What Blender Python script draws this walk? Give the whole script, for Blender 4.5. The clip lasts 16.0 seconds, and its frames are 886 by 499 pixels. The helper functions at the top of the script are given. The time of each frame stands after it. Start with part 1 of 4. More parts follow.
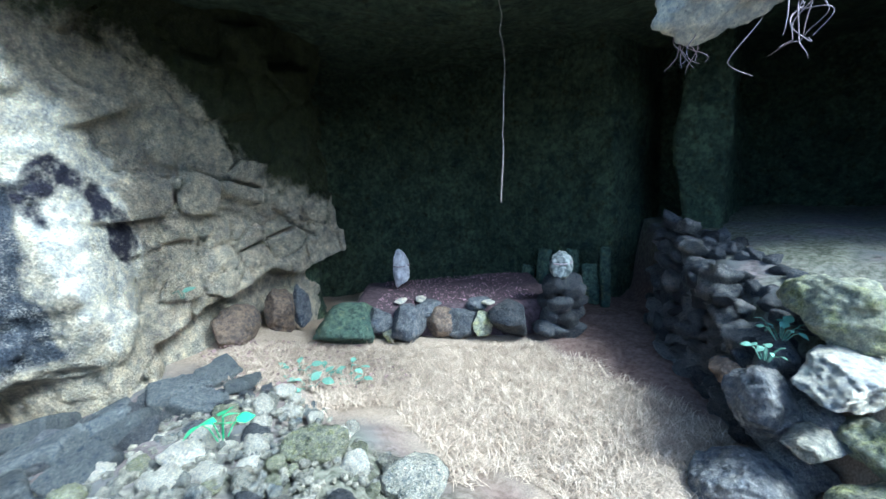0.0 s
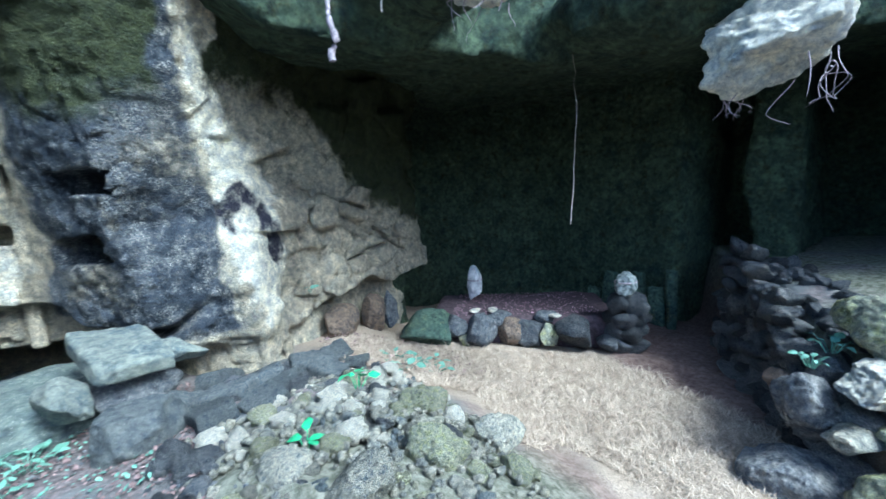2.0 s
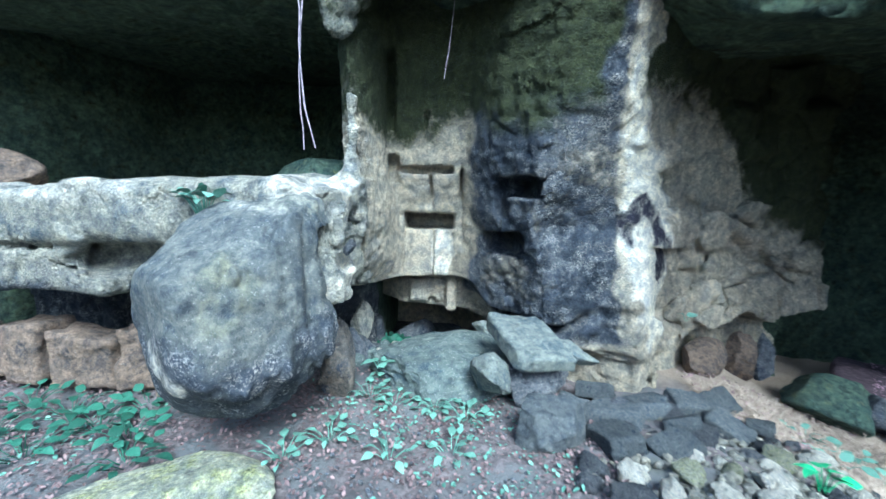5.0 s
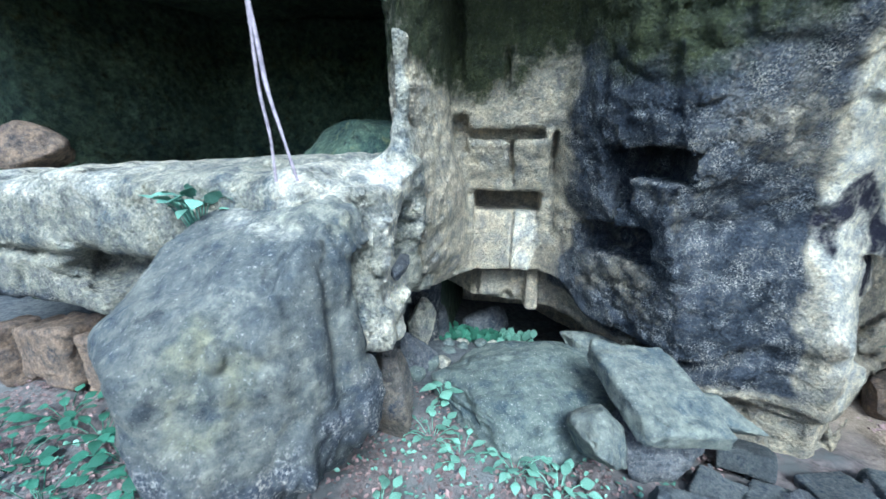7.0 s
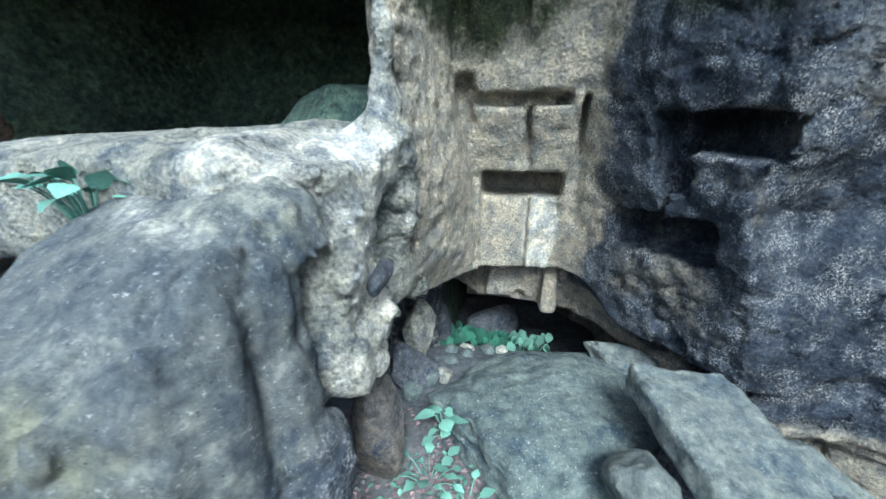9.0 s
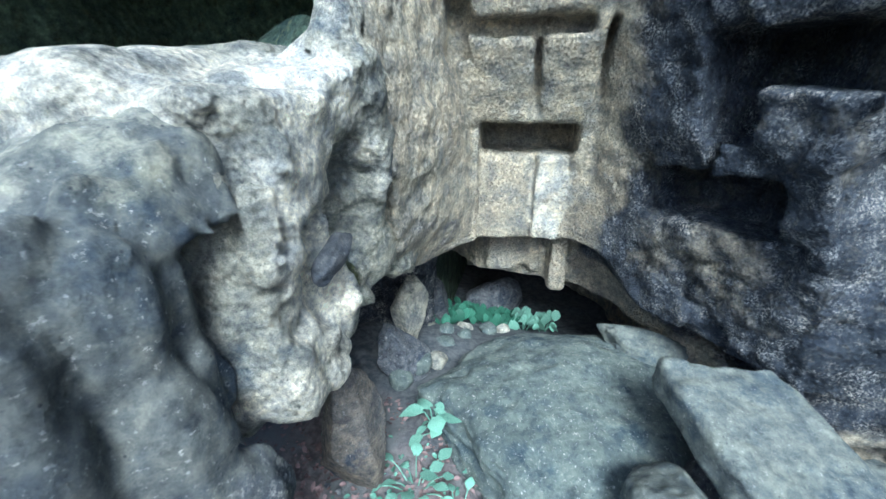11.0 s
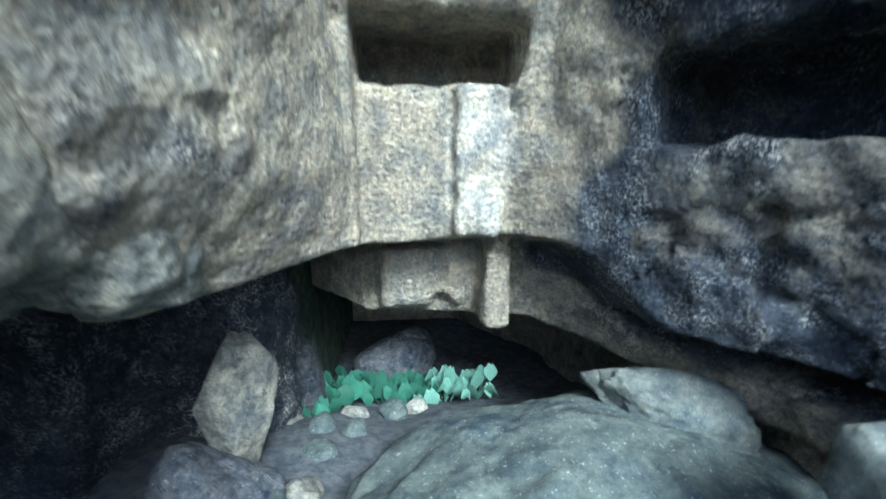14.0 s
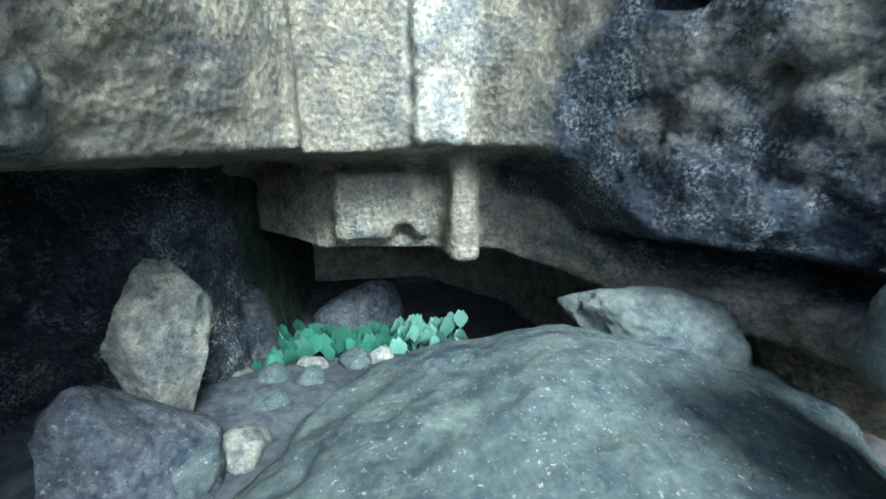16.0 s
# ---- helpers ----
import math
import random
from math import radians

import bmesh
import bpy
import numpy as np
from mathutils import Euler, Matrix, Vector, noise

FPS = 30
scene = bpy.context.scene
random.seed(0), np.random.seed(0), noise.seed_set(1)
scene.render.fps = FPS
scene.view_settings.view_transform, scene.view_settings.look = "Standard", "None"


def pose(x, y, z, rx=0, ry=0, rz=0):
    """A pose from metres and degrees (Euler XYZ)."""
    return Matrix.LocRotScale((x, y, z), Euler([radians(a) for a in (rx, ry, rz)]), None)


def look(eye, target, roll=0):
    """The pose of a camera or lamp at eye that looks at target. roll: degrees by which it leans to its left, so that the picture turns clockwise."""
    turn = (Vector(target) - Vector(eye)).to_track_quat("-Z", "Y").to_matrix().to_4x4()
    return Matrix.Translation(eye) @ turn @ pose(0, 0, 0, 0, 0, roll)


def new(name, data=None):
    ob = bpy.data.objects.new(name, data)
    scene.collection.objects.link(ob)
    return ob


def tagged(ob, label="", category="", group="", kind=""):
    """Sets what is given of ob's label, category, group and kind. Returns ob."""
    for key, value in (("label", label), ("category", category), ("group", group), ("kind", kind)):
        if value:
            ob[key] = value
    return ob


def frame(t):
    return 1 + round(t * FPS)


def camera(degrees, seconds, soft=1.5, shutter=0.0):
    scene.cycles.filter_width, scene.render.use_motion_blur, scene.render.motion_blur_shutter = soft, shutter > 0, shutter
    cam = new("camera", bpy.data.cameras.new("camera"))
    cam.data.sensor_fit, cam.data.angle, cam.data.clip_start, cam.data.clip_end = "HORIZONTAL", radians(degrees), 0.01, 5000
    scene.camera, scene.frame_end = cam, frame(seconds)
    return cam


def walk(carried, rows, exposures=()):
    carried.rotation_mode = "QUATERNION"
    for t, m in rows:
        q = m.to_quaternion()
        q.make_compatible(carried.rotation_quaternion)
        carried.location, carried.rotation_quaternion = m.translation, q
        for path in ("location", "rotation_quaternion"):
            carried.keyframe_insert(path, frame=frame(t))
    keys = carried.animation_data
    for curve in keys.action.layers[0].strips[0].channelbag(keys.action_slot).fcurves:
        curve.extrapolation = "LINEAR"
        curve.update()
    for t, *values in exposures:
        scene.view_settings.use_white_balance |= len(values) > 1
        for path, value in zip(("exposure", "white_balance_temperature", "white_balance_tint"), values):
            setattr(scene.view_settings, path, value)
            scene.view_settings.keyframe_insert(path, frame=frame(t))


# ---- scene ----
cam = camera(96.4, 16.0, shutter=0.4)
PATH = [
    (0, (2.499, -4.766, 1.459), (3.837, -3.328, 1.086), -4.1),
    (0.5, (2.315, -4.852, 1.482), (3.621, -3.377, 1.133), -4.1),
    (1, (2.103, -4.943, 1.495), (3.375, -3.433, 1.179), -4.0),
    (1.5, (1.985, -5.039, 1.516), (3.201, -3.476, 1.237), -3.7),
    (2, (1.854, -5.224, 1.48), (2.97, -3.581, 1.243), -3.2),
    (2.5, (1.646, -5.316, 1.498), (2.58, -3.561, 1.287), -2.3),
    (3, (1.441, -5.311, 1.553), (2.103, -3.435, 1.343), -0.9),
    (3.5, (1.204, -5.257, 1.59), (1.632, -3.315, 1.376), 0.0),
    (4, (0.917, -5.175, 1.62), (1.171, -3.204, 1.397), 0.8),
    (4.5, (0.807, -4.992, 1.632), (0.863, -3.008, 1.388), 1.6),
    (5, (0.797, -4.641, 1.697), (0.676, -2.662, 1.43), 2.2),
    (5.2, (0.795, -4.543, 1.73), (0.615, -2.57, 1.453), 2.4),
    (7.3, (0.518, -3.399, 2.0), (0.107, -1.531, 1.415), 0.6),
    (7.5, (0.518, -3.329, 1.985), (0.109, -1.46, 1.402), 0.6),
    (8, (0.442, -3.177, 1.95), (0.019, -1.321, 1.338), 0.6),
    (8.5, (0.383, -3.078, 1.939), (-0.04, -1.227, 1.309), 0.6),
    (9, (0.427, -2.902, 1.886), (0.003, -1.059, 1.237), 0.5),
    (9.2, (0.451, -2.847, 1.863), (0.023, -1.01, 1.199), 0.4),
    (11.3, (0.392, -2.39, 1.72), (-0.039, -0.612, 0.913), -0.0),
    (11.5, (0.367, -2.331, 1.697), (-0.044, -0.547, 0.892), 0.3),
    (12, (0.423, -2.105, 1.639), (0.059, -0.313, 0.828), 0.4),
    (12.5, (0.406, -1.892, 1.562), (0.086, -0.087, 0.762), 0.3),
    (13, (0.316, -1.73, 1.489), (0.08, 0.104, 0.726), 0.3),
    (13.5, (0.274, -1.538, 1.366), (0.253, 0.376, 0.788), 0.4),
    (14, (0.26, -1.393, 1.06), (0.377, 0.544, 0.575), 0.3),
    (14.5, (0.264, -1.309, 0.863), (0.447, 0.628, 0.398), 0.4),
    (15, (0.303, -1.252, 0.83), (0.525, 0.677, 0.349), 0.2),
    (15.5, (0.3, -1.251, 0.811), (0.544, 0.658, 0.27), 0.3),
    (16, (0.31, -1.262, 0.791), (0.564, 0.631, 0.199), 0.2),
]
walk(cam, [(t, look(eye, target, roll)) for t, eye, target, roll in PATH],
     [(0, 1.65, 4950, -4), (2.5, 1.40, 4850, -4), (5, 1.32, 4800, -3), (9, 1.2, 5100, 0), (12.5, 1.55, 5000, -1), (16, 1.62, 4900, -5)])

# ---- light ----
world = bpy.data.worlds.new("sky")
scene.world = world
world.use_nodes = True
wn = world.node_tree
sky = wn.nodes.new("ShaderNodeTexSky")
sky.sky_type = "NISHITA"
sky.sun_disc = False
sky.sun_elevation, sky.sun_rotation = radians(45), radians(161.5)
sky.dust_density, sky.air_density = 3.0, 1.0
wn.nodes["Background"].inputs[1].default_value = 0.15
wn.links.new(sky.outputs[0], wn.nodes["Background"].inputs[0])
sun = new("sun", bpy.data.lights.new("sun", "SUN"))
sun.data.energy, sun.data.angle, sun.data.color = 2.9, radians(22), (1.0, 0.95, 0.87)
sun.matrix_world = look((0, 0, 0), (-0.22, 0.66, -0.71))

# ---- noise and solid shapes ----
LATTICE = np.random.RandomState(7).rand(32, 32, 32).astype(np.float32) * 2 - 1


def noise3(p, size):
    """Smooth noise in -1..1 at the points p, with lumps of that size."""
    q = (p / size).astype(np.float32)
    i = np.floor(q).astype(np.int32)
    f = q - i
    f = f * f * (3 - 2 * f)
    i &= 31
    j = (i + 1) & 31
    out = 0
    for a, x in ((0, i), (1, j)):
        wx = f[..., 0] if a else 1 - f[..., 0]
        for b, y in ((0, i), (1, j)):
            wy = f[..., 1] if b else 1 - f[..., 1]
            for c, z in ((0, i), (1, j)):
                wz = f[..., 2] if c else 1 - f[..., 2]
                out = out + LATTICE[x[..., 0], y[..., 1], z[..., 2]] * wx * wy * wz
    return out


def rough(p, size, octaves=4, ridged=False):
    total, gain = 0, 1.0
    for k in range(octaves):
        n = noise3(p + 3.7 * k, size / 2 ** k)
        total = total + gain * ((0.5 - np.abs(n)) * 1.6 if ridged else n)
        gain *= 0.5
    return total


def outline_distance(px, py, pts):
    """Signed distance in plan to a closed outline: negative inside."""
    best = np.full(px.shape, 1e9, np.float32)
    inside = np.zeros(px.shape, bool)
    n = len(pts)
    for k in range(n):
        ax, ay = pts[k]
        bx, by = pts[(k + 1) % n]
        dx, dy = bx - ax, by - ay
        t = np.clip(((px - ax) * dx + (py - ay) * dy) / (dx * dx + dy * dy + 1e-9), 0, 1)
        best = np.minimum(best, (px - ax - t * dx) ** 2 + (py - ay - t * dy) ** 2)
        if ay != by:
            hit = (ay > py) != (by > py)
            inside ^= hit & (px < ax + (py - ay) * dx / dy)
    return np.where(inside, -1, 1) * np.sqrt(best)


def box_distance(P, centre, half, turn=0.0, tilt=0.0, soft=0.03):
    q = P - np.array(centre, np.float32)
    c, s = math.cos(radians(turn)), math.sin(radians(turn))
    x, y, z = q[..., 0] * c + q[..., 1] * s, -q[..., 0] * s + q[..., 1] * c, q[..., 2]
    c, s = math.cos(radians(tilt)), math.sin(radians(tilt))
    x, z = x * c + z * s, -x * s + z * c
    d = np.stack([np.abs(x) - half[0], np.abs(y) - half[1], np.abs(z) - half[2]], -1) + soft
    return np.linalg.norm(np.maximum(d, 0), axis=-1) + np.minimum(d.max(-1), 0) - soft


def egg_distance(P, centre, half, turn=0.0):
    q = P - np.array(centre, np.float32)
    c, s = math.cos(radians(turn)), math.sin(radians(turn))
    q = np.stack([q[..., 0] * c + q[..., 1] * s, -q[..., 0] * s + q[..., 1] * c, q[..., 2]], -1) / np.array(half, np.float32)
    return (np.linalg.norm(q, axis=-1) - 1) * min(half)


def join(a, b, k=0.12):
    h = np.clip(0.5 + 0.5 * (b - a) / k, 0, 1)
    return b + (a - b) * h - k * h * (1 - h)


def cut(a, b, k=0.03):
    return -join(-a, b, k)


def grid_points(low, high, step):
    axes = [np.arange(a, b + step, step, dtype=np.float32) for a, b in zip(low, high)]
    return np.stack(np.meshgrid(*axes, indexing="ij"), -1)


def weather(P, field, amount, size, ridged=0.0, octaves=4):
    """Roughens the solid near its surface."""
    near = np.abs(field) < amount * 3 + 0.08
    p = P[near]
    d = amount * rough(p, size, octaves)
    if ridged:
        d = d + ridged * rough(p * np.array((1, 1, 1.7), np.float32), size * 0.6, 3, True)
    field[near] += d
    return field


def blocks(p, size, squash=(1, 1, 1)):
    """Splits space into uneven blocks: a random height for each, and the distance to the joint."""
    q = p * np.array(squash, np.float32) / size
    cell = np.floor(q).astype(np.int32)
    first, second = np.full(len(q), 9.0), np.full(len(q), 9.0)
    height = np.zeros(len(q))
    for o in np.ndindex(3, 3, 3):
        c = cell + np.array(o) - 1
        k = c & 31
        seed = c + 0.5 + 0.45 * np.stack([LATTICE[k[:, 0], k[:, 1], k[:, 2]], LATTICE[k[:, 1], k[:, 2], k[:, 0]], LATTICE[k[:, 2], k[:, 0], k[:, 1]]], 1)
        d = np.linalg.norm(q - seed, axis=1)
        closer = d < first
        second = np.where(closer, first, np.minimum(second, d))
        height = np.where(closer, LATTICE[k[:, 2], k[:, 1], k[:, 0]], height)
        first = np.where(closer, d, first)
    return height, (second - first) * size


def blocky(P, field, size, amount, groove, weight=None, squash=(1, 1, 1)):
    near = np.abs(field) < amount * 2 + 0.08
    p = P[near]
    height, joint = blocks(p + 0.05 * np.stack([noise3(p, 0.3), noise3(p + 5, 0.3), noise3(p + 9, 0.3)], 1), size, squash)
    d = amount * height + groove * (1 - step01(joint, 0.0, 0.045))
    field[near] += d * (1 if weight is None else weight[near])
    return field


def solid_mesh(name, P, field, step):
    """The skin of the solid where field < 0, as one closed mesh."""
    field = field.astype(np.float32)
    for axis in range(3):
        edge = [slice(None)] * 3
        for k in (0, -1):
            edge[axis] = k
            field[tuple(edge)] = np.maximum(field[tuple(edge)], step * 0.5)
    s = field < 0
    count = sum(s[a:s.shape[0] - 1 + a, b:s.shape[1] - 1 + b, c:s.shape[2] - 1 + c].astype(np.int8)
                for a in (0, 1) for b in (0, 1) for c in (0, 1))
    cells = np.argwhere((count > 0) & (count < 8))
    number = np.full(count.shape, -1, np.int32)
    number[tuple(cells.T)] = np.arange(len(cells))
    corner = np.array([(a, b, c) for a in (0, 1) for b in (0, 1) for c in (0, 1)])
    value = np.stack([field[tuple((cells + o).T)] for o in corner], 1)
    total, weight = np.zeros((len(cells), 3)), np.zeros(len(cells))
    for a in range(8):
        for b in range(a + 1, 8):
            if np.abs(corner[a] - corner[b]).sum() == 1:
                va, vb = value[:, a], value[:, b]
                m = (va < 0) != (vb < 0)
                t = va[m] / (va[m] - vb[m])
                total[m] += corner[a] + t[:, None] * (corner[b] - corner[a])
                weight[m] += 1
    verts = P[0, 0, 0] + (cells + total / weight[:, None]) * step
    quads = []
    for axis in range(3):
        lo, hi = [slice(1, -1)] * 3, [slice(1, -1)] * 3
        lo[axis], hi[axis] = slice(0, -1), slice(1, None)
        a, b = s[tuple(lo)], s[tuple(hi)]
        u, v = [k for k in range(3) if k != axis]
        e = np.argwhere(a != b)
        if not len(e):
            continue
        base = e.copy()
        base[:, u] += 1
        base[:, v] += 1
        def cell(du, dv):
            c = base.copy()
            c[:, u] -= du
            c[:, v] -= dv
            return number[tuple(c.T)]
        q = np.stack([cell(1, 1), cell(0, 1), cell(0, 0), cell(1, 0)], 1)
        flip = a[tuple(e.T)] if axis != 1 else ~a[tuple(e.T)]
        q[~flip] = q[~flip][:, ::-1]
        quads.append(q)
    quads = np.concatenate(quads)
    quads = quads[(quads >= 0).all(1)]
    return numpy_mesh(name, verts, quads)


def numpy_mesh(name, verts, faces, smooth=True):
    me = bpy.data.meshes.new(name)
    n, k = faces.shape
    me.vertices.add(len(verts))
    me.vertices.foreach_set("co", np.ascontiguousarray(verts, np.float32).ravel())
    me.loops.add(n * k)
    me.loops.foreach_set("vertex_index", np.ascontiguousarray(faces, np.int32).ravel())
    me.polygons.add(n)
    me.polygons.foreach_set("loop_start", np.arange(0, n * k, k, dtype=np.int32))
    me.polygons.foreach_set("use_smooth", np.full(n, smooth))
    me.update(calc_edges=True)
    me.validate()
    return me


def mask(me, name, values):
    """A colour map stored on the points of a mesh."""
    me.attributes.new(name, "FLOAT", "POINT").data.foreach_set("value", np.clip(values, 0, 1).astype(np.float32))


def points_of(me):
    co = np.empty(len(me.vertices) * 3, np.float32)
    me.vertices.foreach_get("co", co)
    return co.reshape(-1, 3)


def step01(x, a, b):
    t = np.clip((x - a) / (b - a), 0, 1)
    return t * t * (3 - 2 * t)


def blob(p, centre, half, edge=0.4):
    """1 inside a soft patch, with a ragged edge."""
    q = (p - np.array(centre)) / np.array(half)
    return 1 - step01(np.linalg.norm(q, axis=1) + edge * rough(p, 0.35, 3), 0.75, 1.15)


# ---- materials ----
def material(name, roughness=0.85):
    m = bpy.data.materials.new(name)
    m.use_nodes = True
    m.node_tree.nodes["Principled BSDF"].inputs["Roughness"].default_value = roughness
    m.node_tree.nodes["Principled BSDF"].inputs["Specular IOR Level"].default_value = 0.25
    return m, m.node_tree.nodes, m.node_tree.links


def tex(nodes, links, scale, detail=6.0, kind="ShaderNodeTexNoise", rough_=0.6):
    co = nodes.get("place") or nodes.new("ShaderNodeTexCoord")
    co.name = "place"
    t = nodes.new(kind)
    t.inputs["Scale"].default_value = scale
    if kind == "ShaderNodeTexNoise":
        t.inputs["Detail"].default_value, t.inputs["Roughness"].default_value = detail, rough_
    links.new(co.outputs["Object"], t.inputs["Vector"])
    return t.outputs[0]


def ramp(nodes, links, source, low, high, a=(0, 0, 0, 1), b=(1, 1, 1, 1)):
    r = nodes.new("ShaderNodeValToRGB")
    if low > high:
        low, high, a, b = high, low, b, a
    r.color_ramp.elements[0].position, r.color_ramp.elements[1].position = low, high
    r.color_ramp.elements[0].color, r.color_ramp.elements[1].color = a, b
    links.new(source, r.inputs[0])
    return r.outputs[0]


def mix(nodes, links, factor, a, b, how="MIX"):
    m = nodes.new("ShaderNodeMix")
    m.data_type, m.blend_type = "RGBA", how
    for value, socket in ((factor, m.inputs[0]), (a, m.inputs[6]), (b, m.inputs[7])):
        if isinstance(value, (int, float)):
            socket.default_value = value
        elif isinstance(value, tuple):
            socket.default_value = (*value, 1)
        else:
            links.new(value, socket)
    return m.outputs[2]


def relief(nodes, links, heights, strength=0.6, distance=0.02):
    normal = None
    for h, d in heights:
        b = nodes.new("ShaderNodeBump")
        b.inputs["Strength"].default_value, b.inputs["Distance"].default_value = strength, d
        links.new(h, b.inputs["Height"])
        if normal:
            links.new(normal, b.inputs["Normal"])
        normal = b.outputs[0]
    links.new(normal, nodes["Principled BSDF"].inputs["Normal"])


def stained(nodes, links, name):
    a = nodes.new("ShaderNodeAttribute")
    a.attribute_name = name
    return a.outputs["Fac"]


def rock_material(name, pale, mid, dark, speck=0.5, grain=30.0, bump=0.012, stains=(), moss=0.0, random_tone=0.0, moss_tone=1.0, mottle=1.0, patches=1.0):
    """Rough stone in three tones, with pits, lichen specks and named stain maps (attribute, colour, strength)."""
    m, n, l = material(name, 0.92)
    big = tex(n, l, 1.7, 6, rough_=0.7)
    midn = tex(n, l, 6.0, 9, rough_=0.72)
    fine = tex(n, l, grain, 9, rough_=0.8)
    crust = tex(n, l, grain * 1.7, 5, rough_=0.7)
    pits = tex(n, l, grain * 0.8, 2, "ShaderNodeTexVoronoi")
    c = mix(n, l, ramp(n, l, big, 0.40, 0.60), mid, pale)
    patch = tex(n, l, 3.3, 7, rough_=0.7)
    cool = tuple(0.62 * v for v in (mid[0] * 0.85, mid[1], mid[2] * 1.25))
    c = mix(n, l, ramp(n, l, patch, 0.52, 0.64, b=(patches, patches, patches, 1)), c, cool)
    c = mix(n, l, ramp(n, l, patch, 0.44, 0.34), c, tuple(min(1.25 * v, 0.8) for v in pale))
    c = mix(n, l, ramp(n, l, midn, 0.44, 0.30, b=(patches, patches, patches, 1)), c, dark)
    for attribute, colour, strength in stains:
        f = stained(n, l, attribute)
        ma = n.new("ShaderNodeMath"); ma.operation = "MULTIPLY_ADD"
        l.new(f, ma.inputs[0]); ma.inputs[1].default_value = 1.9
        sub = n.new("ShaderNodeMath"); sub.operation = "MULTIPLY_ADD"
        l.new(ramp(n, l, midn, 0.36, 0.62), sub.inputs[0]); sub.inputs[1].default_value = 0.9; sub.inputs[2].default_value = -0.9
        l.new(sub.outputs[0], ma.inputs[2])
        cl = n.new("ShaderNodeMath"); cl.operation = "MULTIPLY"; cl.use_clamp = True
        l.new(ma.outputs[0], cl.inputs[0]); cl.inputs[1].default_value = strength
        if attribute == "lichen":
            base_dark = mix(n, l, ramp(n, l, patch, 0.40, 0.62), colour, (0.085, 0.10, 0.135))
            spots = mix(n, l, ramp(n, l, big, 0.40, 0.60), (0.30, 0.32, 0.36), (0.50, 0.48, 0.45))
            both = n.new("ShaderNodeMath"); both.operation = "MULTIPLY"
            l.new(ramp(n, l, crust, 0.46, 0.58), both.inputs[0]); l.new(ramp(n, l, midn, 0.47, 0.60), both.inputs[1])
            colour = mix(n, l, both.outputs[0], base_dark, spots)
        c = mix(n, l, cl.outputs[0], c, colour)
    if moss:
        c = mix(n, l, ramp(n, l, midn, 0.64 - 0.3 * moss, 0.80 - 0.3 * moss), c, mix(n, l, ramp(n, l, fine, 0.4, 0.6), tuple(moss_tone * v for v in (0.085, 0.095, 0.045)), tuple(moss_tone * v for v in (0.22, 0.23, 0.12))))
    if speck:
        c = mix(n, l, ramp(n, l, crust, 0.60, 0.66, b=(speck, speck, speck, 1)), c, (0.50, 0.51, 0.51))
    soil = tex(n, l, 11.0, 6, rough_=0.68)
    c = mix(n, l, 0.9, c, ramp(n, l, soil, 0.38, 0.60, (0.60, 0.64, 0.70, 1), (1.28, 1.24, 1.14, 1)), "MULTIPLY")
    c = mix(n, l, mottle, c, ramp(n, l, fine, 0.34, 0.66, (0.48, 0.50, 0.54, 1), (1.42, 1.38, 1.28, 1)), "MULTIPLY")
    worn = ramp(n, l, patch, 0.36, 0.62, (0.4 * mottle,) * 3 + (1,), (0.9 * mottle,) * 3 + (1,))
    grit = tex(n, l, grain * 4.5, 4, rough_=0.7)
    c = mix(n, l, worn, c, ramp(n, l, grit, 0.36, 0.64, (0.66, 0.67, 0.70, 1), (1.36, 1.35, 1.31, 1)), "MULTIPLY")
    c = mix(n, l, ramp(n, l, pits, 0.13, 0.03), c, dark)
    if random_tone:
        info = n.new("ShaderNodeObjectInfo")
        c = mix(n, l, 1.0, c, ramp(n, l, info.outputs["Random"], 0.0, 1.0, (1 - random_tone,) * 3 + (1,), (1 + random_tone * 0.6,) * 3 + (1,)), "MULTIPLY")
    l.new(c, n["Principled BSDF"].inputs["Base Color"])
    relief(n, l, ((midn, bump * 4.5), (fine, bump * 2.8), (grit, bump * 0.7), (pits, bump * 0.8)), 1.0)
    return m


# Stain colours; some masks also use them to paint shade and light.
WALL_STAINS = (("lichen", (0.028, 0.036, 0.052), 1.0), ("lime", (0.80, 0.77, 0.69), 1.0), ("soot_shade", (0.035, 0.035, 0.06), 1.0),
               ("moss", (0.045, 0.055, 0.027), 0.95))
M_WALL = rock_material("weathered_limestone", (0.58, 0.53, 0.43), (0.42, 0.375, 0.31), (0.10, 0.10, 0.105), 0.30, 58, 0.011, WALL_STAINS, patches=0.55)
M_LEFT = rock_material("grey_limestone", (0.44, 0.43, 0.37), (0.29, 0.295, 0.275), (0.09, 0.10, 0.105), 0.35, 52, 0.012, WALL_STAINS)
M_BOULDER = rock_material("blue_grey_boulder", (0.205, 0.215, 0.20), (0.125, 0.14, 0.15), (0.045, 0.053, 0.065), 0.6, 34, 0.007, WALL_STAINS + (("ochre", (0.28, 0.285, 0.20), 0.7),), mottle=0.6)
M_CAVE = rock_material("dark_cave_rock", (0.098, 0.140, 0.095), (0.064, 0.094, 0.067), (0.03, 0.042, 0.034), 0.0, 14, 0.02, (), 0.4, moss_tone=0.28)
M_LAVA = rock_material("dark_lava_stone", (0.20, 0.21, 0.235), (0.10, 0.11, 0.135), (0.03, 0.033, 0.04), 0.7, 36, 0.010, (), 0.0, 0.5)
M_PALE = rock_material("pale_rubble_stone", (0.52, 0.50, 0.44), (0.32, 0.32, 0.29), (0.10, 0.10, 0.10), 0.6, 34, 0.009, (), 0.2, 0.45)
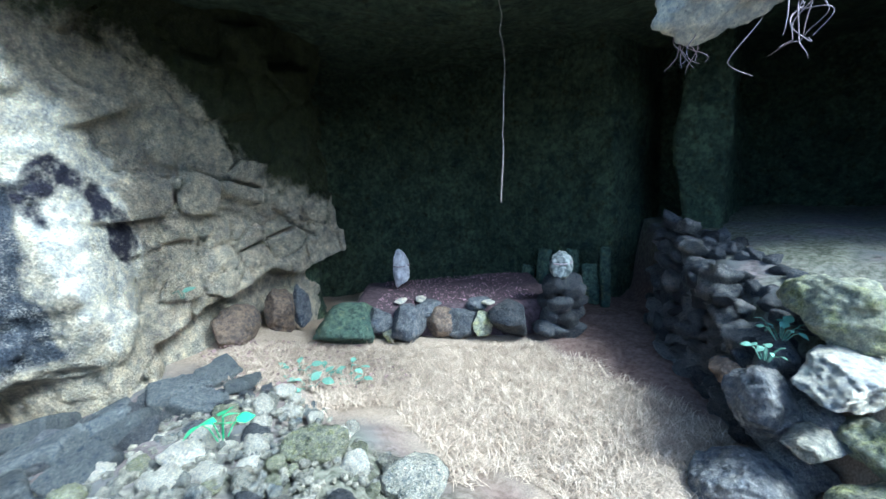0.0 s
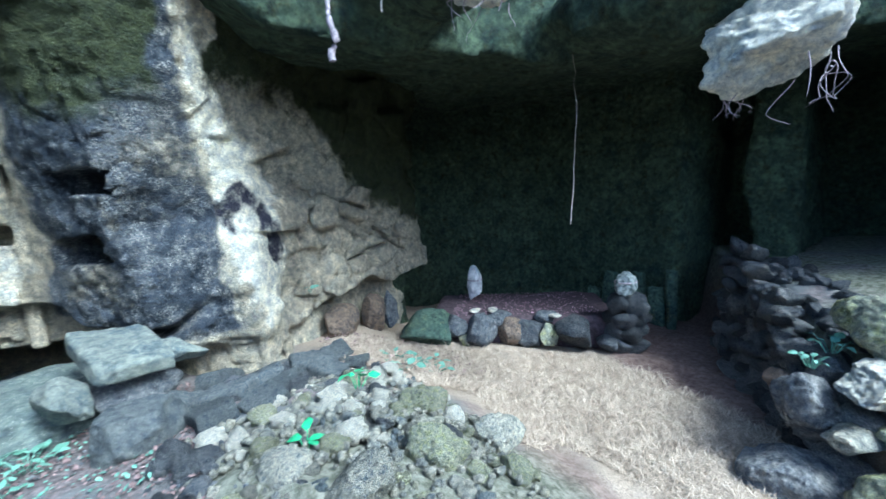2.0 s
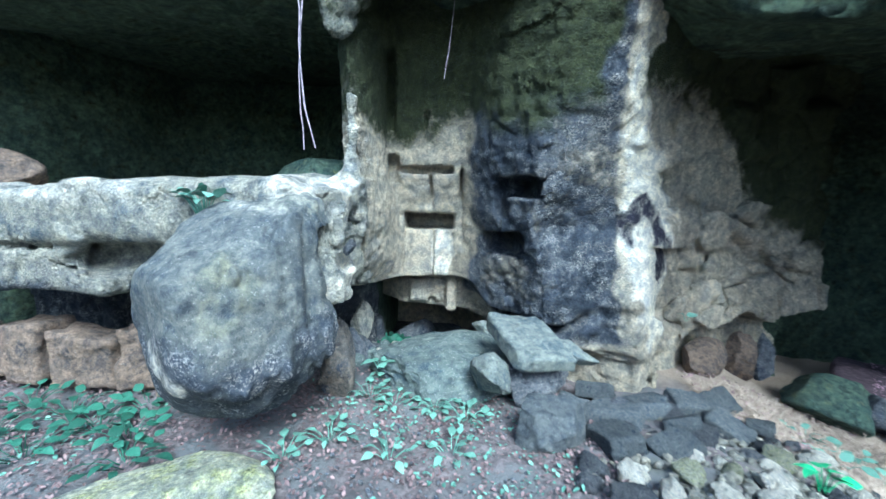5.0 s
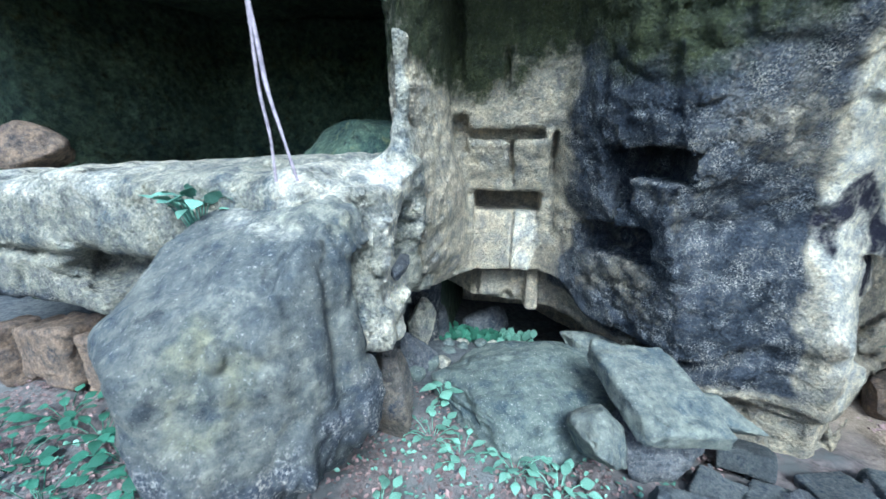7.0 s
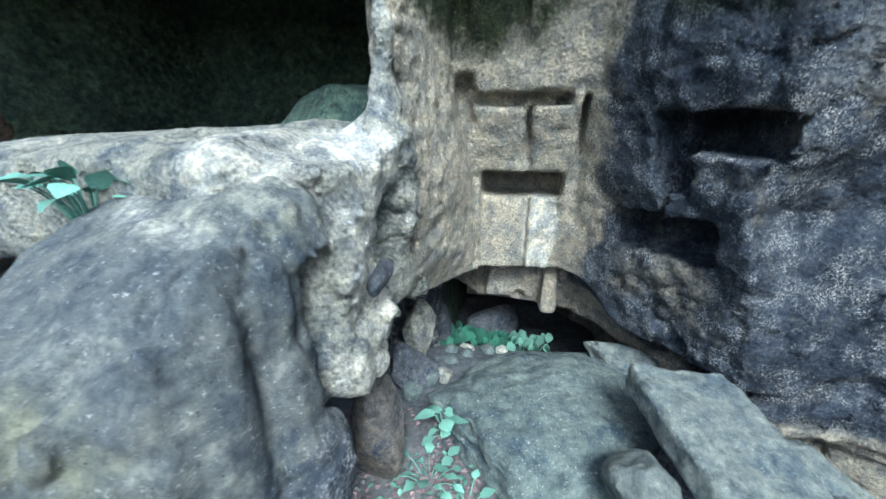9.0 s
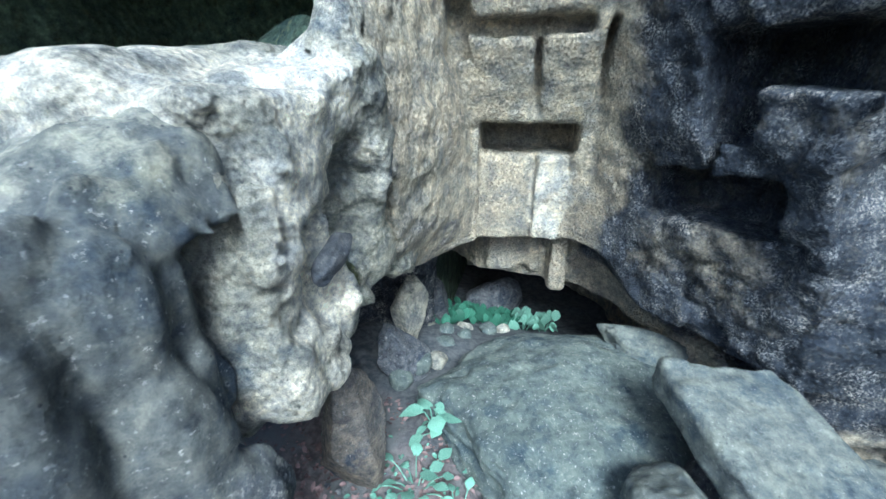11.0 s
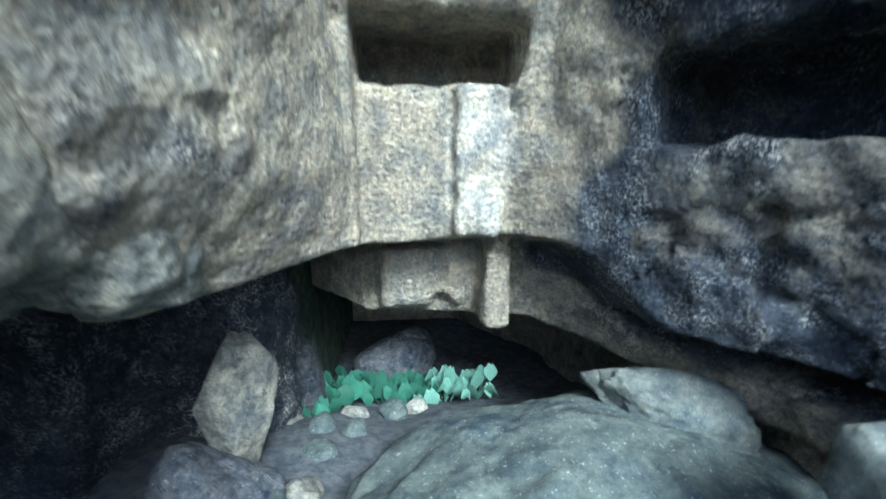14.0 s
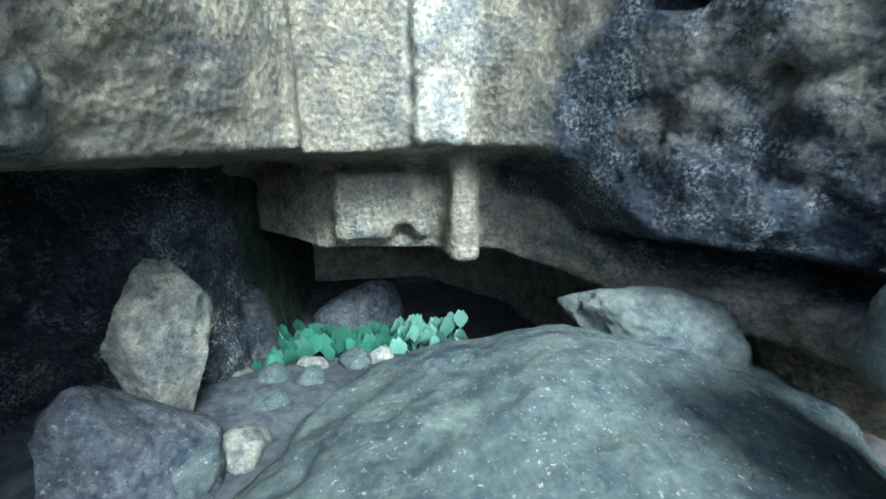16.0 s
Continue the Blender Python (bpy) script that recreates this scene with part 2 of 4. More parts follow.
M_MOSSY = rock_material("mossy_stone", (0.48, 0.48, 0.39), (0.32, 0.335, 0.26), (0.08, 0.085, 0.07), 0.6, 30, 0.009, (), 0.55, 0.3, 2.0, patches=0.6)
M_SLAB = rock_material("smooth_grey_boulder", (0.165, 0.195, 0.185), (0.105, 0.13, 0.13), (0.05, 0.062, 0.068), 0.75, 38, 0.005, (), mottle=0.5)
M_GREYSLAB = rock_material("grey_broken_slab", (0.17, 0.185, 0.195), (0.115, 0.13, 0.145), (0.05, 0.055, 0.065), 0.4, 38, 0.006, (), 0.0, 0.25, mottle=0.5)
M_PALESLAB = rock_material("pale_grey_slab", (0.235, 0.26, 0.24), (0.175, 0.195, 0.19), (0.08, 0.09, 0.09), 0.5, 40, 0.006, (), mottle=0.5)
M_WHITE = rock_material("white_stone", (0.80, 0.77, 0.68), (0.68, 0.65, 0.58), (0.30, 0.29, 0.27), 0.4, 30, 0.010, (), 0.0, 0.15, mottle=0.45, patches=0.3)
M_PITTED = rock_material("pitted_grey_lava", (0.40, 0.40, 0.41), (0.25, 0.255, 0.28), (0.05, 0.052, 0.06), 0.7, 30, 0.014, (), 0.0, 0.25)

# ---- ground ----
def ground_z(x, y):
    z = -0.22 - 0.12 * step01(-x, 0.6, 2.4)
    z = z + 0.30 * np.exp(-((x - 2.45) / 1.0) ** 2 - ((y + 3.1) / 1.7) ** 2)
    z = z - 0.42 * step01(x - 0.12 * (y + 2), 3.3, 4.7) - 0.16 * step01(x, 4.7, 7.0)
    z = z - 0.42 * step01(y, 0.1, 1.3) * (1 - step01(x, 1.0, 2.5))
    bank = (x - 5.5) * 0.55 - (y + 4.55) * 0.83      # ground held up behind the dry stone wall
    z = z + (0.72 + 0.45 * step01(x, 5.6, 8.0)) * step01(bank, 0.12, 0.45) * step01(x, 4.7, 5.4)
    z = z + 0.25 * step01(-y, 5.6, 8.0)
    return z


def ground_axis(lo, a, b, hi, step):
    far_lo = a - np.geomspace(step * 2, a - lo, 26)[::-1]
    far_hi = b + np.geomspace(step * 2, hi - b, 26)
    return np.concatenate([far_lo, np.arange(a, b, step), far_hi])


def build_ground():
    gx, gy = ground_axis(-600, -4.5, 9.5, 600, 0.055), ground_axis(-600, -6.5, 2.5, 600, 0.055)
    X, Y = np.meshgrid(gx, gy, indexing="ij")
    p = np.stack([X, Y, 0 * X], -1)
    Z = ground_z(X, Y) + 0.045 * rough(p, 0.7, 4) + 0.02 * rough(p, 0.16, 3)
    nx, ny = X.shape
    idx = np.arange(nx * ny).reshape(nx, ny)
    faces = np.stack([idx[:-1, :-1], idx[1:, :-1], idx[1:, 1:], idx[:-1, 1:]], -1).reshape(-1, 4)
    verts = np.stack([X, Y, Z], -1).reshape(-1, 3)
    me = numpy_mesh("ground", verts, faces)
    v = verts
    straw = step01(v[:, 0] + 0.35 * (v[:, 1] + 2) + 0.5 * rough(v, 0.8, 3), 3.3, 4.0) * (1 - step01(v[:, 0] - 0.25 * (v[:, 1] + 3.3) + 0.2 * rough(v, 0.4, 2), 6.1, 6.5))
    mask(me, "straw", straw)
    bank = step01((v[:, 0] - 5.5) * 0.55 - (v[:, 1] + 4.55) * 0.83, 0.15, 0.4) * step01(v[:, 0], 4.7, 5.4)
    mask(me, "mossy", np.maximum(blob(v, (2.9, -3.4, 0), (1.3, 1.2, 9)) * 0.8, bank * (0.5 + 0.8 * rough(v, 0.5, 3))))
    # Dark blue-grey ground from the niche's foot back into the hollow.
    mask(me, "dark_soil", step01(v[:, 1] + 0.25 * rough(v, 0.4, 3), -1.1, -0.5) * (1 - step01(v[:, 0], 1.4, 1.9)))
    mask(me, "clay", step01(v[:, 0], 3.6, 4.2) * (1 - straw) * (1 - bank))
    ob = new("ground", me)
    m, n, l = material("earth_with_litter", 0.95)
    a, b, c = tex(n, l, 3.0, 6), tex(n, l, 16, 8, rough_=0.7), tex(n, l, 70, 6, rough_=0.7)
    col = mix(n, l, ramp(n, l, b, 0.4, 0.62), (0.11, 0.095, 0.095), (0.24, 0.205, 0.20))
    col = mix(n, l, ramp(n, l, a, 0.45, 0.6), col, (0.15, 0.155, 0.155))
    col = mix(n, l, stained(n, l, "mossy"), col, mix(n, l, ramp(n, l, b, 0.4, 0.6), (0.09, 0.095, 0.06), (0.27, 0.27, 0.21)))
    col = mix(n, l, stained(n, l, "clay"), col, mix(n, l, ramp(n, l, b, 0.4, 0.6), (0.15, 0.10, 0.085), (0.26, 0.185, 0.16)))
    col = mix(n, l, stained(n, l, "straw"), col, mix(n, l, ramp(n, l, c, 0.35, 0.65), (0.22, 0.17, 0.13), (0.50, 0.41, 0.32)))
    col = mix(n, l, stained(n, l, "dark_soil"), col, mix(n, l, ramp(n, l, b, 0.4, 0.6), (0.05, 0.058, 0.068), (0.12, 0.125, 0.13)))
    l.new(col, n["Principled BSDF"].inputs["Base Color"])
    relief(n, l, ((b, 0.03), (c, 0.012)), 0.7)
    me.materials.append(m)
    return tagged(ob, "earthen ground with leaf litter, straw and moss", "ground", kind="structure")


build_ground()

# ---- main rock wall: plan outline at several heights, left to right ----
BACK = [(6.0, 3.5), (-0.6, 3.5), (-0.6, -0.7)]
LEVELS = []


def level(z, xs, ys):
    LEVELS.append((z, np.array(list(zip(xs, ys)) + BACK, float)))


TAIL_X, TAIL_Y = [2.95, 4.3, 5.55], [-0.38, 0.42, 0.82]
level(-1.0, [-0.5, -0.45, 0.6, 1.2, 1.6, 2.0, 2.3, 2.6, 3.6, 4.6, 5.5], [2.2, 2.3, 2.3, 1.6, 0.1, -0.5, -0.6, -0.7, -0.45, 0.4, 0.78])
level(0.13, [-0.48, -0.4, 0.6, 1.2, 1.6, 1.9, 2.2, 2.5] + [3.1, 4.5, 5.5], [2.2, 2.3, 2.3, 1.6, 0.0, -0.5, -0.7, -0.85, -0.35, 0.5, 0.8])
level(0.25, [-0.45, 0.0, 0.64, 1.0, 1.45, 1.68, 2.1, 2.47] + TAIL_X, [1.0, 0.55, 0.5, 0.34, -0.35, -0.74, -0.85, -0.98] + TAIL_Y)
level(0.52, [-0.4, 0.05, 0.66, 0.98, 1.4, 1.65, 2.1, 2.47] + TAIL_X, [1.0, 0.52, 0.48, 0.3, -0.32, -0.77, -0.87, -1.0] + TAIL_Y)
level(0.63, [-0.3, 0.0, 0.64, 0.85, 1.4, 1.75, 2.1, 2.47] + TAIL_X, [1.0, 0.57, 0.52, 0.38, 0.0, -0.55, -0.85, -1.0] + TAIL_Y)
level(0.73, [-0.30, 0.02, 0.64, 0.76, 1.2, 1.6, 2.0, 2.47] + TAIL_X, [-0.62, -0.02, 0.2, 0.08, -0.38, -0.82, -0.9, -1.02] + TAIL_Y)
level(1.0, [-0.17, 0.03, 0.62, 0.75, 1.13, 1.52, 1.9, 2.4] + TAIL_X, [-0.9, -0.01, 0.15, 0.07, -0.37, -0.85, -0.82, -0.92] + TAIL_Y)
level(1.45, [-0.12, 0.0, 0.6, 0.72, 1.0, 1.37, 1.7, 2.3] + [2.9, 4.3, 5.56], [-1.05, -0.03, 0.05, 0.06, -0.36, -0.9, -0.68, -0.75, -0.4, 0.4, 0.82])
level(2.0, [-0.2, -0.05, 0.6, 0.75, 1.07, 1.4, 1.8, 2.25] + [2.8, 4.1, 5.45], [-1.1, -0.3, -0.26, -0.25, -0.77, -1.05, -0.95, -0.9, -0.42, 0.2, 0.82])
level(2.7, [-0.25, -0.02, 0.6, 0.75, 1.05, 1.4, 2.0, 2.2] + [2.8, 4.2, 5.4], [-1.25, -0.5, -0.45, -0.5, -0.9, -1.1, -1.2, -1.05, -0.5, 0.25, 0.8])
level(4.2, [-0.3, 0.0, 0.6, 0.8, 1.1, 1.5, 2.0, 2.3] + [2.9, 4.2, 5.5], [-1.6, -0.9, -0.9, -1.0, -1.3, -1.5, -1.6, -1.4, -0.9, -0.2, 0.6])


def outline_at(z):
    zs = [a for a, _ in LEVELS]
    k = min(max(np.searchsorted(zs, z) - 1, 0), len(zs) - 2)
    t = min(max((z - zs[k]) / (zs[k + 1] - zs[k]), 0), 1)
    return LEVELS[k][1] * (1 - t) + LEVELS[k + 1][1] * t


def wall_field(P):
    F = np.empty(P.shape[:3], np.float32)
    px, py = P[:, :, 0, 0], P[:, :, 0, 1]
    for k in range(P.shape[2]):
        F[:, :, k] = outline_distance(px, py, outline_at(float(P[0, 0, k, 2])))
    # the slot under the black face sinks towards the east
    step = float(P[0, 0, 1, 2] - P[0, 0, 0, 2])
    x, z = P[..., 0], P[..., 2]
    sink = 0.25 * step01(x, 0.76, 1.12) * (1 - step01(x, 1.7, 2.1)) * np.exp(-((z - 0.48) / 0.32) ** 2)
    at = np.clip((z + sink - P[0, 0, 0, 2]) / step, 0, P.shape[2] - 1.001)
    low = at.astype(np.int32)
    t = at - low
    return np.take_along_axis(F, low, 2) * (1 - t) + np.take_along_axis(F, low + 1, 2) * t


def undercut_z(x):
    """Height of the overhanging lower edge of the pale slab."""
    return np.interp(x, (2.7, 2.84, 4.28, 4.75, 5.1, 5.5), (0.0, 0.10, 0.46, 0.22, 0.32, 0.42))


def stain_wall(me):
    v = points_of(me)
    x, y, z = v.T
    dark = step01(x + 0.10 * rough(v, 0.4, 3), 0.74, 0.9) * (1 - step01(x + 0.12 * (z - 0.8) + 0.10 * rough(v, 0.4, 3), 2.20, 2.34))
    dark = dark * (0.95 + 0.3 * rough(v, 0.5, 3)) * step01(z + 0.05 * rough(v, 0.2, 2) + 0.26 * step01(x, 0.8, 1.2), 0.48, 0.66) * (1 - 0.3 * blob(v, (1.28, -0.45, 0.85), (0.40, 0.6, 0.25)))
    mask(me, "lichen", np.maximum(dark, 0.42 * blob(v, (-0.12, -0.28, 0.85), (0.20, 0.22, 0.10), 0.6) + 0.48 * blob(v, (-0.16, -0.80, 0.95), (0.2, 0.26, 0.18), 0.7)))
    lime = blob(v, (2.58, -0.6, 1.20), (0.36, 0.6, 0.95), 0.25) + 0.6 * blob(v, (2.2, -1.0, 2.7), (0.18, 0.4, 0.8)) + 0.6 * blob(v, (2.35, -0.85, 2.0), (0.17, 0.4, 0.55)) + 0.55 * blob(v, (0.48, 0.15, 1.0), (0.12, 0.4, 0.4))
    mask(me, "lime", lime * (1 - dark))
    mask(me, "soot_shade", 0.72 * np.maximum(blob(v, (2.60, -0.55, 1.48), (0.30, 0.6, 0.25), 0.55) - 0.7 * blob(v, (2.53, -0.6, 1.32), (0.12, 0.6, 0.20), 0.5), blob(v, (2.80, -0.45, 1.20), (0.10, 0.5, 0.25), 0.5)))
    # Moss plus the roof's shade, both put into this dark green.
    moss = step01(z + 0.25 * rough(v, 0.6, 3) - 0.45 * step01(x, 2.2, 2.8), 2.05, 2.75) * (1 - blob(v, (2.1, -1.1, 2.9), (0.25, 0.5, 0.9)))
    moss = np.maximum(moss, 0.85 * step01(z + 0.15 * rough(v, 0.3, 3), 2.15, 2.45) * (1 - step01(x, -0.02, 0.04)))
    mask(me, "moss", np.maximum(moss, step01(x + (z - 1.2) * 1.15 + 0.25 * rough(v, 0.5, 3), 4.7, 5.3) * step01(z, 1.0, 1.4)))


def build_wall(name, low, high, step, label):
    P = grid_points(low, high, step)
    F = wall_field(P)
    fine = step < 0.025
    right = step01(P[..., 0], 0.75, 1.05) * (1 - step01(P[..., 0], 2.3, 2.6))
    F = weather(P, F, 0.020, 0.55, 0.010)
    F = blocky(P, F, 0.30, 0.026, 0.016, right)
    if fine:
        # footholds cut into the face, the slots above them and the joints between the blocks
        F = cut(F, box_distance(P, (0.335, 0.05, 1.395), (0.295, 0.42, 0.098), 3))
        F = cut(F, box_distance(P, (0.32, -0.25, 1.975), (0.30, 0.16, 0.04), 3, 1), 0.05)
        F = cut(F, box_distance(P, (-0.03, -0.36, 1.97), (0.06, 0.26, 0.15), 10), 0.04)
        F = cut(F, box_distance(P, (-0.04, -0.62, 2.55), (0.045, 0.28, 0.55), 6), 0.05)
        F = cut(F, box_distance(P, (0.335, -0.03, 1.02), (0.285, 0.19, 0.31), 6), 0.025)
        F = cut(F, box_distance(P, (0.36, -0.20, 1.72), (0.020, 0.19, 0.22)), 0.04)
        F = cut(F, box_distance(P, (0.31, -0.55, 2.3), (0.014, 0.24, 0.28)), 0.05)
        F = cut(F, box_distance(P, (0.70, -0.18, 1.72), (0.022, 0.20, 0.30)), 0.05)
        F = join(F, box_distance(P, (0.485, 0.21, 1.01), (0.10, 0.10, 0.285), 8, soft=0.03), 0.02)
        F = join(F, box_distance(P, (0.205, 0.245, 0.99), (0.17, 0.10, 0.285), 8, soft=0.03), 0.02)
        F = join(F, box_distance(P, (0.60, 0.48, 0.47), (0.065, 0.15, 0.24), 10, soft=0.03), 0.04)
        F = join(F, box_distance(P, (0.27, 0.54, 0.46), (0.21, 0.13, 0.15), 4, soft=0.05), 0.05)
        F = cut(F, egg_distance(P, (0.36, 0.40, 0.33), (0.05, 0.14, 0.05)), 0.03)
        # square sockets and long slots in the black face
        F = cut(F, box_distance(P, (1.33, -0.66, 1.81), (0.29, 0.40, 0.095), -50), 0.02)
        F = cut(F, box_distance(P, (1.20, -0.52, 1.70), (0.10, 0.30, 0.19), -50), 0.02)
        F = cut(F, box_distance(P, (1.19, -0.42, 1.225), (0.33, 0.38, 0.125), -54, 3), 0.02)
        F = cut(F, box_distance(P, (1.13, -0.46, 0.78), (0.018, 0.13, 0.15), -52), 0.015)
        F = cut(F, box_distance(P, (1.17, -0.50, 1.44), (0.014, 0.18, 0.16), -52), 0.02)
    else:
        # angular blocks of the pale slab, and the hollow under its lower edge
        pale = step01(P[..., 0], 2.5, 2.9)
        F = blocky(P, F, 0.55, 0.105, 0.085, pale, (1, 1, 1.2))
        F = blocky(P, F, 0.27, 0.016, 0.012, pale, (1, 1, 1.3))
        for cx, cy, cz, turn, tilt, half in ((3.55, -0.1, 0.95, 30, 24, 0.5), (3.3, -0.2, 1.45, 28, 62, 0.4), (3.95, 0.2, 1.55, 32, -14, 0.45),
                                             (4.3, 0.42, 0.8, 30, 8, 0.5), (3.85, 0.12, 0.75, 30, 78, 0.35), (4.75, 0.6, 0.95, 25, -35, 0.4)):
            F = cut(F, box_distance(P, (cx, cy, cz), (half, 0.16, 0.022), turn, tilt, 0.004), 0.03)
        F = F + 0.34 * step01(undercut_z(P[..., 0]) + 0.03 * noise3(P, 0.25) - P[..., 2], 0.0, 0.07) * step01(P[..., 0], 2.78, 2.95)
        F = cut(F, egg_distance(P, (4.92, 0.36, 1.22), (0.09, 0.2, 0.10)), 0.03)
    near = np.abs(F) < 0.12
    F[near] += (0.022 * right[near]) * rough(P[near], 0.14, 3, True)
    F[near] += 0.008 * rough(P[near], 0.08, 2)
    if fine:
        knob = near & (P[..., 0] < 0.0)
        F[knob] += 0.016 * rough(P[knob], 0.09, 3, True) * step01(-P[knob][:, 1], 0.25, 0.6)
    me = solid_mesh(name, P, F, step)
    stain_wall(me)
    me.materials.append(M_WALL)
    return tagged(new(name, me), label, "rock wall", kind="structure")


build_wall("wall_north", (-0.42, -1.45, -0.6), (1.62, 2.6, 3.7), 0.019, "pale limestone cave wall with cut footholds and black lichen")
build_wall("wall_east", (1.52, -1.75, -0.95), (6.1, 1.6, 3.7), 0.032, "cracked pale limestone wall with white lime stain")


# ---- rock mass on the west side ----
def build_wall_west():
    step = 0.028
    P = grid_points((-5.2, -2.2, -0.6), (-0.02, 0.9, 3.7), step)
    F = box_distance(P, (-2.8, -0.85, 1.40), (2.4, 0.80, 0.27), -6, 4, soft=0.16)
    F = join(F, box_distance(P, (-2.8, 0.45, 0.2), (2.4, 0.40, 1.0), -6, soft=0.1), 0.15)
    # second, darker layer under the pale one, parted from it by a gap
    F = join(F, box_distance(P, (-3.5, -0.72, 0.92), (1.45, 0.80, 0.21), -6, 1, soft=0.10), 0.05)
    F = join(F, box_distance(P, (-1.55, -0.62, 0.98), (0.60, 0.80, 0.24), -8, 0, soft=0.12), 0.05)
    F = cut(F, egg_distance(P, (-2.25, -1.55, 1.04), (0.34, 0.34, 0.11)), 0.05)
    F = join(F, box_distance(P, (-0.42, -0.98, 1.15), (0.26, 0.82, 0.62), 3, soft=0.10), 0.2)
    # slim pillar that flares into the ledge
    t = np.clip((P[..., 2] - 1.5) / 2.0, 0, 1)
    pillar = np.sqrt((P[..., 0] + 0.235 + 0.05 * t) ** 2 + (P[..., 1] + 1.06 + 0.2 * t) ** 2) - (0.062 - 0.03 * t)
    pillar = np.maximum(pillar, np.maximum(1.3 - P[..., 2], P[..., 2] - 2.52))
    F = join(F, pillar, 0.30)
    F = join(F, egg_distance(P, (-0.30, -1.30, 3.30), (0.19, 0.17, 0.36)), 0.05)
    F = join(F, egg_distance(P, (-0.12, -1.30, 3.42), (0.20, 0.15, 0.22)), 0.10)
    F = cut(F, box_distance(P, (-0.32, -1.40, 0.28), (0.56, 0.66, 0.55), 4, soft=0.1), 0.08)
    F = cut(F, box_distance(P, (-0.32, -0.40, 0.10), (0.60, 0.62, 0.63), 4, soft=0.1), 0.08)
    # a foot that hangs below the pitted edge
    F = join(F, egg_distance(P, (-0.27, -1.68, 1.00), (0.10, 0.17, 0.17)), 0.12)
    # channel beside it and the narrow crevice above
    F = cut(F, egg_distance(P, (-0.10, -1.66, 1.10), (0.07, 0.06, 0.20)), 0.06)
    F = cut(F, egg_distance(P, (-0.12, -1.72, 1.42), (0.07, 0.03, 0.13)), 0.03)
    # pitted, overhanging edge next to the niche
    for cx, cy, cz, r in ((-0.14, -1.30, 1.36, 0.09), (-0.12, -1.12, 1.00, 0.10), (-0.16, -1.50, 1.15, 0.10), (-0.12, -0.85, 1.30, 0.07)):
        F = cut(F, egg_distance(P, (cx, cy, cz), (r * 0.7, r, r * 1.5)), 0.05)
    F = cut(F, egg_distance(P, (-0.16, -1.20, 1.30), (0.15, 0.075, 0.13)), 0.07)
    F = cut(F, egg_distance(P, (-0.16, -1.23, 1.06), (0.16, 0.055, 0.28)), 0.07)
    F = weather(P, F, 0.035, 0.6, 0.012)
    near = (np.abs(F) < 0.1) & (P[..., 0] > -0.5)
    F[near] += 0.010 * rough(P[near], 0.17, 3, True) + 0.009 * rough(P[near], 0.07, 2, True)
    F = blocky(P, F, 0.34, 0.022, 0.012)
    F = blocky(P, F, 0.17, 0.012, 0.010, step01(P[..., 0], -0.7, -0.4))
    me = solid_mesh("wall_west", P, F, step)
    v = points_of(me)
    x, y, z = v.T
    # Bluish-dark lower rock, with the ledge's shade darkened into it.
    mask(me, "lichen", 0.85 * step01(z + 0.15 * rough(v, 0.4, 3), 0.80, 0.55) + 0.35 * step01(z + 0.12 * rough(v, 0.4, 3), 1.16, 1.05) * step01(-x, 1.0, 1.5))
    # Cream patches, also standing in for light on the east-facing edge.
    mask(me, "lime", np.maximum(0.4 * step01(z + 0.06 * rough(v, 0.3, 3), 1.45, 1.6) * step01(-x, 1.4, 2.0),
                                0.45 * blob(v, (-0.45, -1.6, 1.72), (0.28, 0.4, 0.16)) + 0.25 * blob(v, (-0.24, -1.1, 2.1), (0.2, 0.3, 0.6)) + 0.7 * blob(v, (-0.15, -1.46, 1.36), (0.3, 0.34, 0.30), 0.6) + 0.55 * blob(v, (-0.2, -1.65, 0.98), (0.3, 0.25, 0.22))))
    # Shade inside the cut hole and the groove below, put into the colour.
    mask(me, "soot_shade", 0.8 * blob(v, (-0.18, -1.19, 1.32), (0.2, 0.07, 0.12)))
    mask(me, "moss", np.maximum(0.6 * step01(z, 2.5, 3.0), 0.8 * blob(v, (-0.27, -1.23, 1.12), (0.10, 0.09, 0.32))))
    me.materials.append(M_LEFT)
    return tagged(new("wall_west", me), "grey limestone ledge with a slim pillar and pitted edge", "rock wall", kind="structure")


build_wall_west()


# ---- caves, roof and an added bank behind the camera ----
def build_shell(name, low, high, step, outline, label, mat, amount=0.12, outside=True):
    P = grid_points(low, high, step)
    d = outline_distance(P[:, :, 0, 0], P[:, :, 0, 1], outline)
    F = np.repeat((-d if outside else d)[:, :, None], P.shape[2], 2).astype(np.float32)
    F = weather(P, F, amount, 1.3, amount * 0.4)
    me = solid_mesh(name, P, F, step)
    me.materials.append(mat)
    return tagged(new(name, me), label, "rock wall", kind="structure")


# The outline's unseen south-east mass is added to keep daylight out of the chamber.
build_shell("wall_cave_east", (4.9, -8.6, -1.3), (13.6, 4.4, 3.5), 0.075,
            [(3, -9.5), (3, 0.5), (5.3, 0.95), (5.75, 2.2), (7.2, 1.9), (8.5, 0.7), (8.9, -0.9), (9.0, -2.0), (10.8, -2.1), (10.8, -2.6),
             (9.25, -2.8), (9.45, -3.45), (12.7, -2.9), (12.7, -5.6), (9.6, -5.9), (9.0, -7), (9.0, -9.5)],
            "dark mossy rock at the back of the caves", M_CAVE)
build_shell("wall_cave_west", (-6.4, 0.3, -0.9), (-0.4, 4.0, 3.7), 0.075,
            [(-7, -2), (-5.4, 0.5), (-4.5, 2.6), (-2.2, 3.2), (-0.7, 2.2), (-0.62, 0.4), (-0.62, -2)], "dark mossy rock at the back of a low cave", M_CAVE)
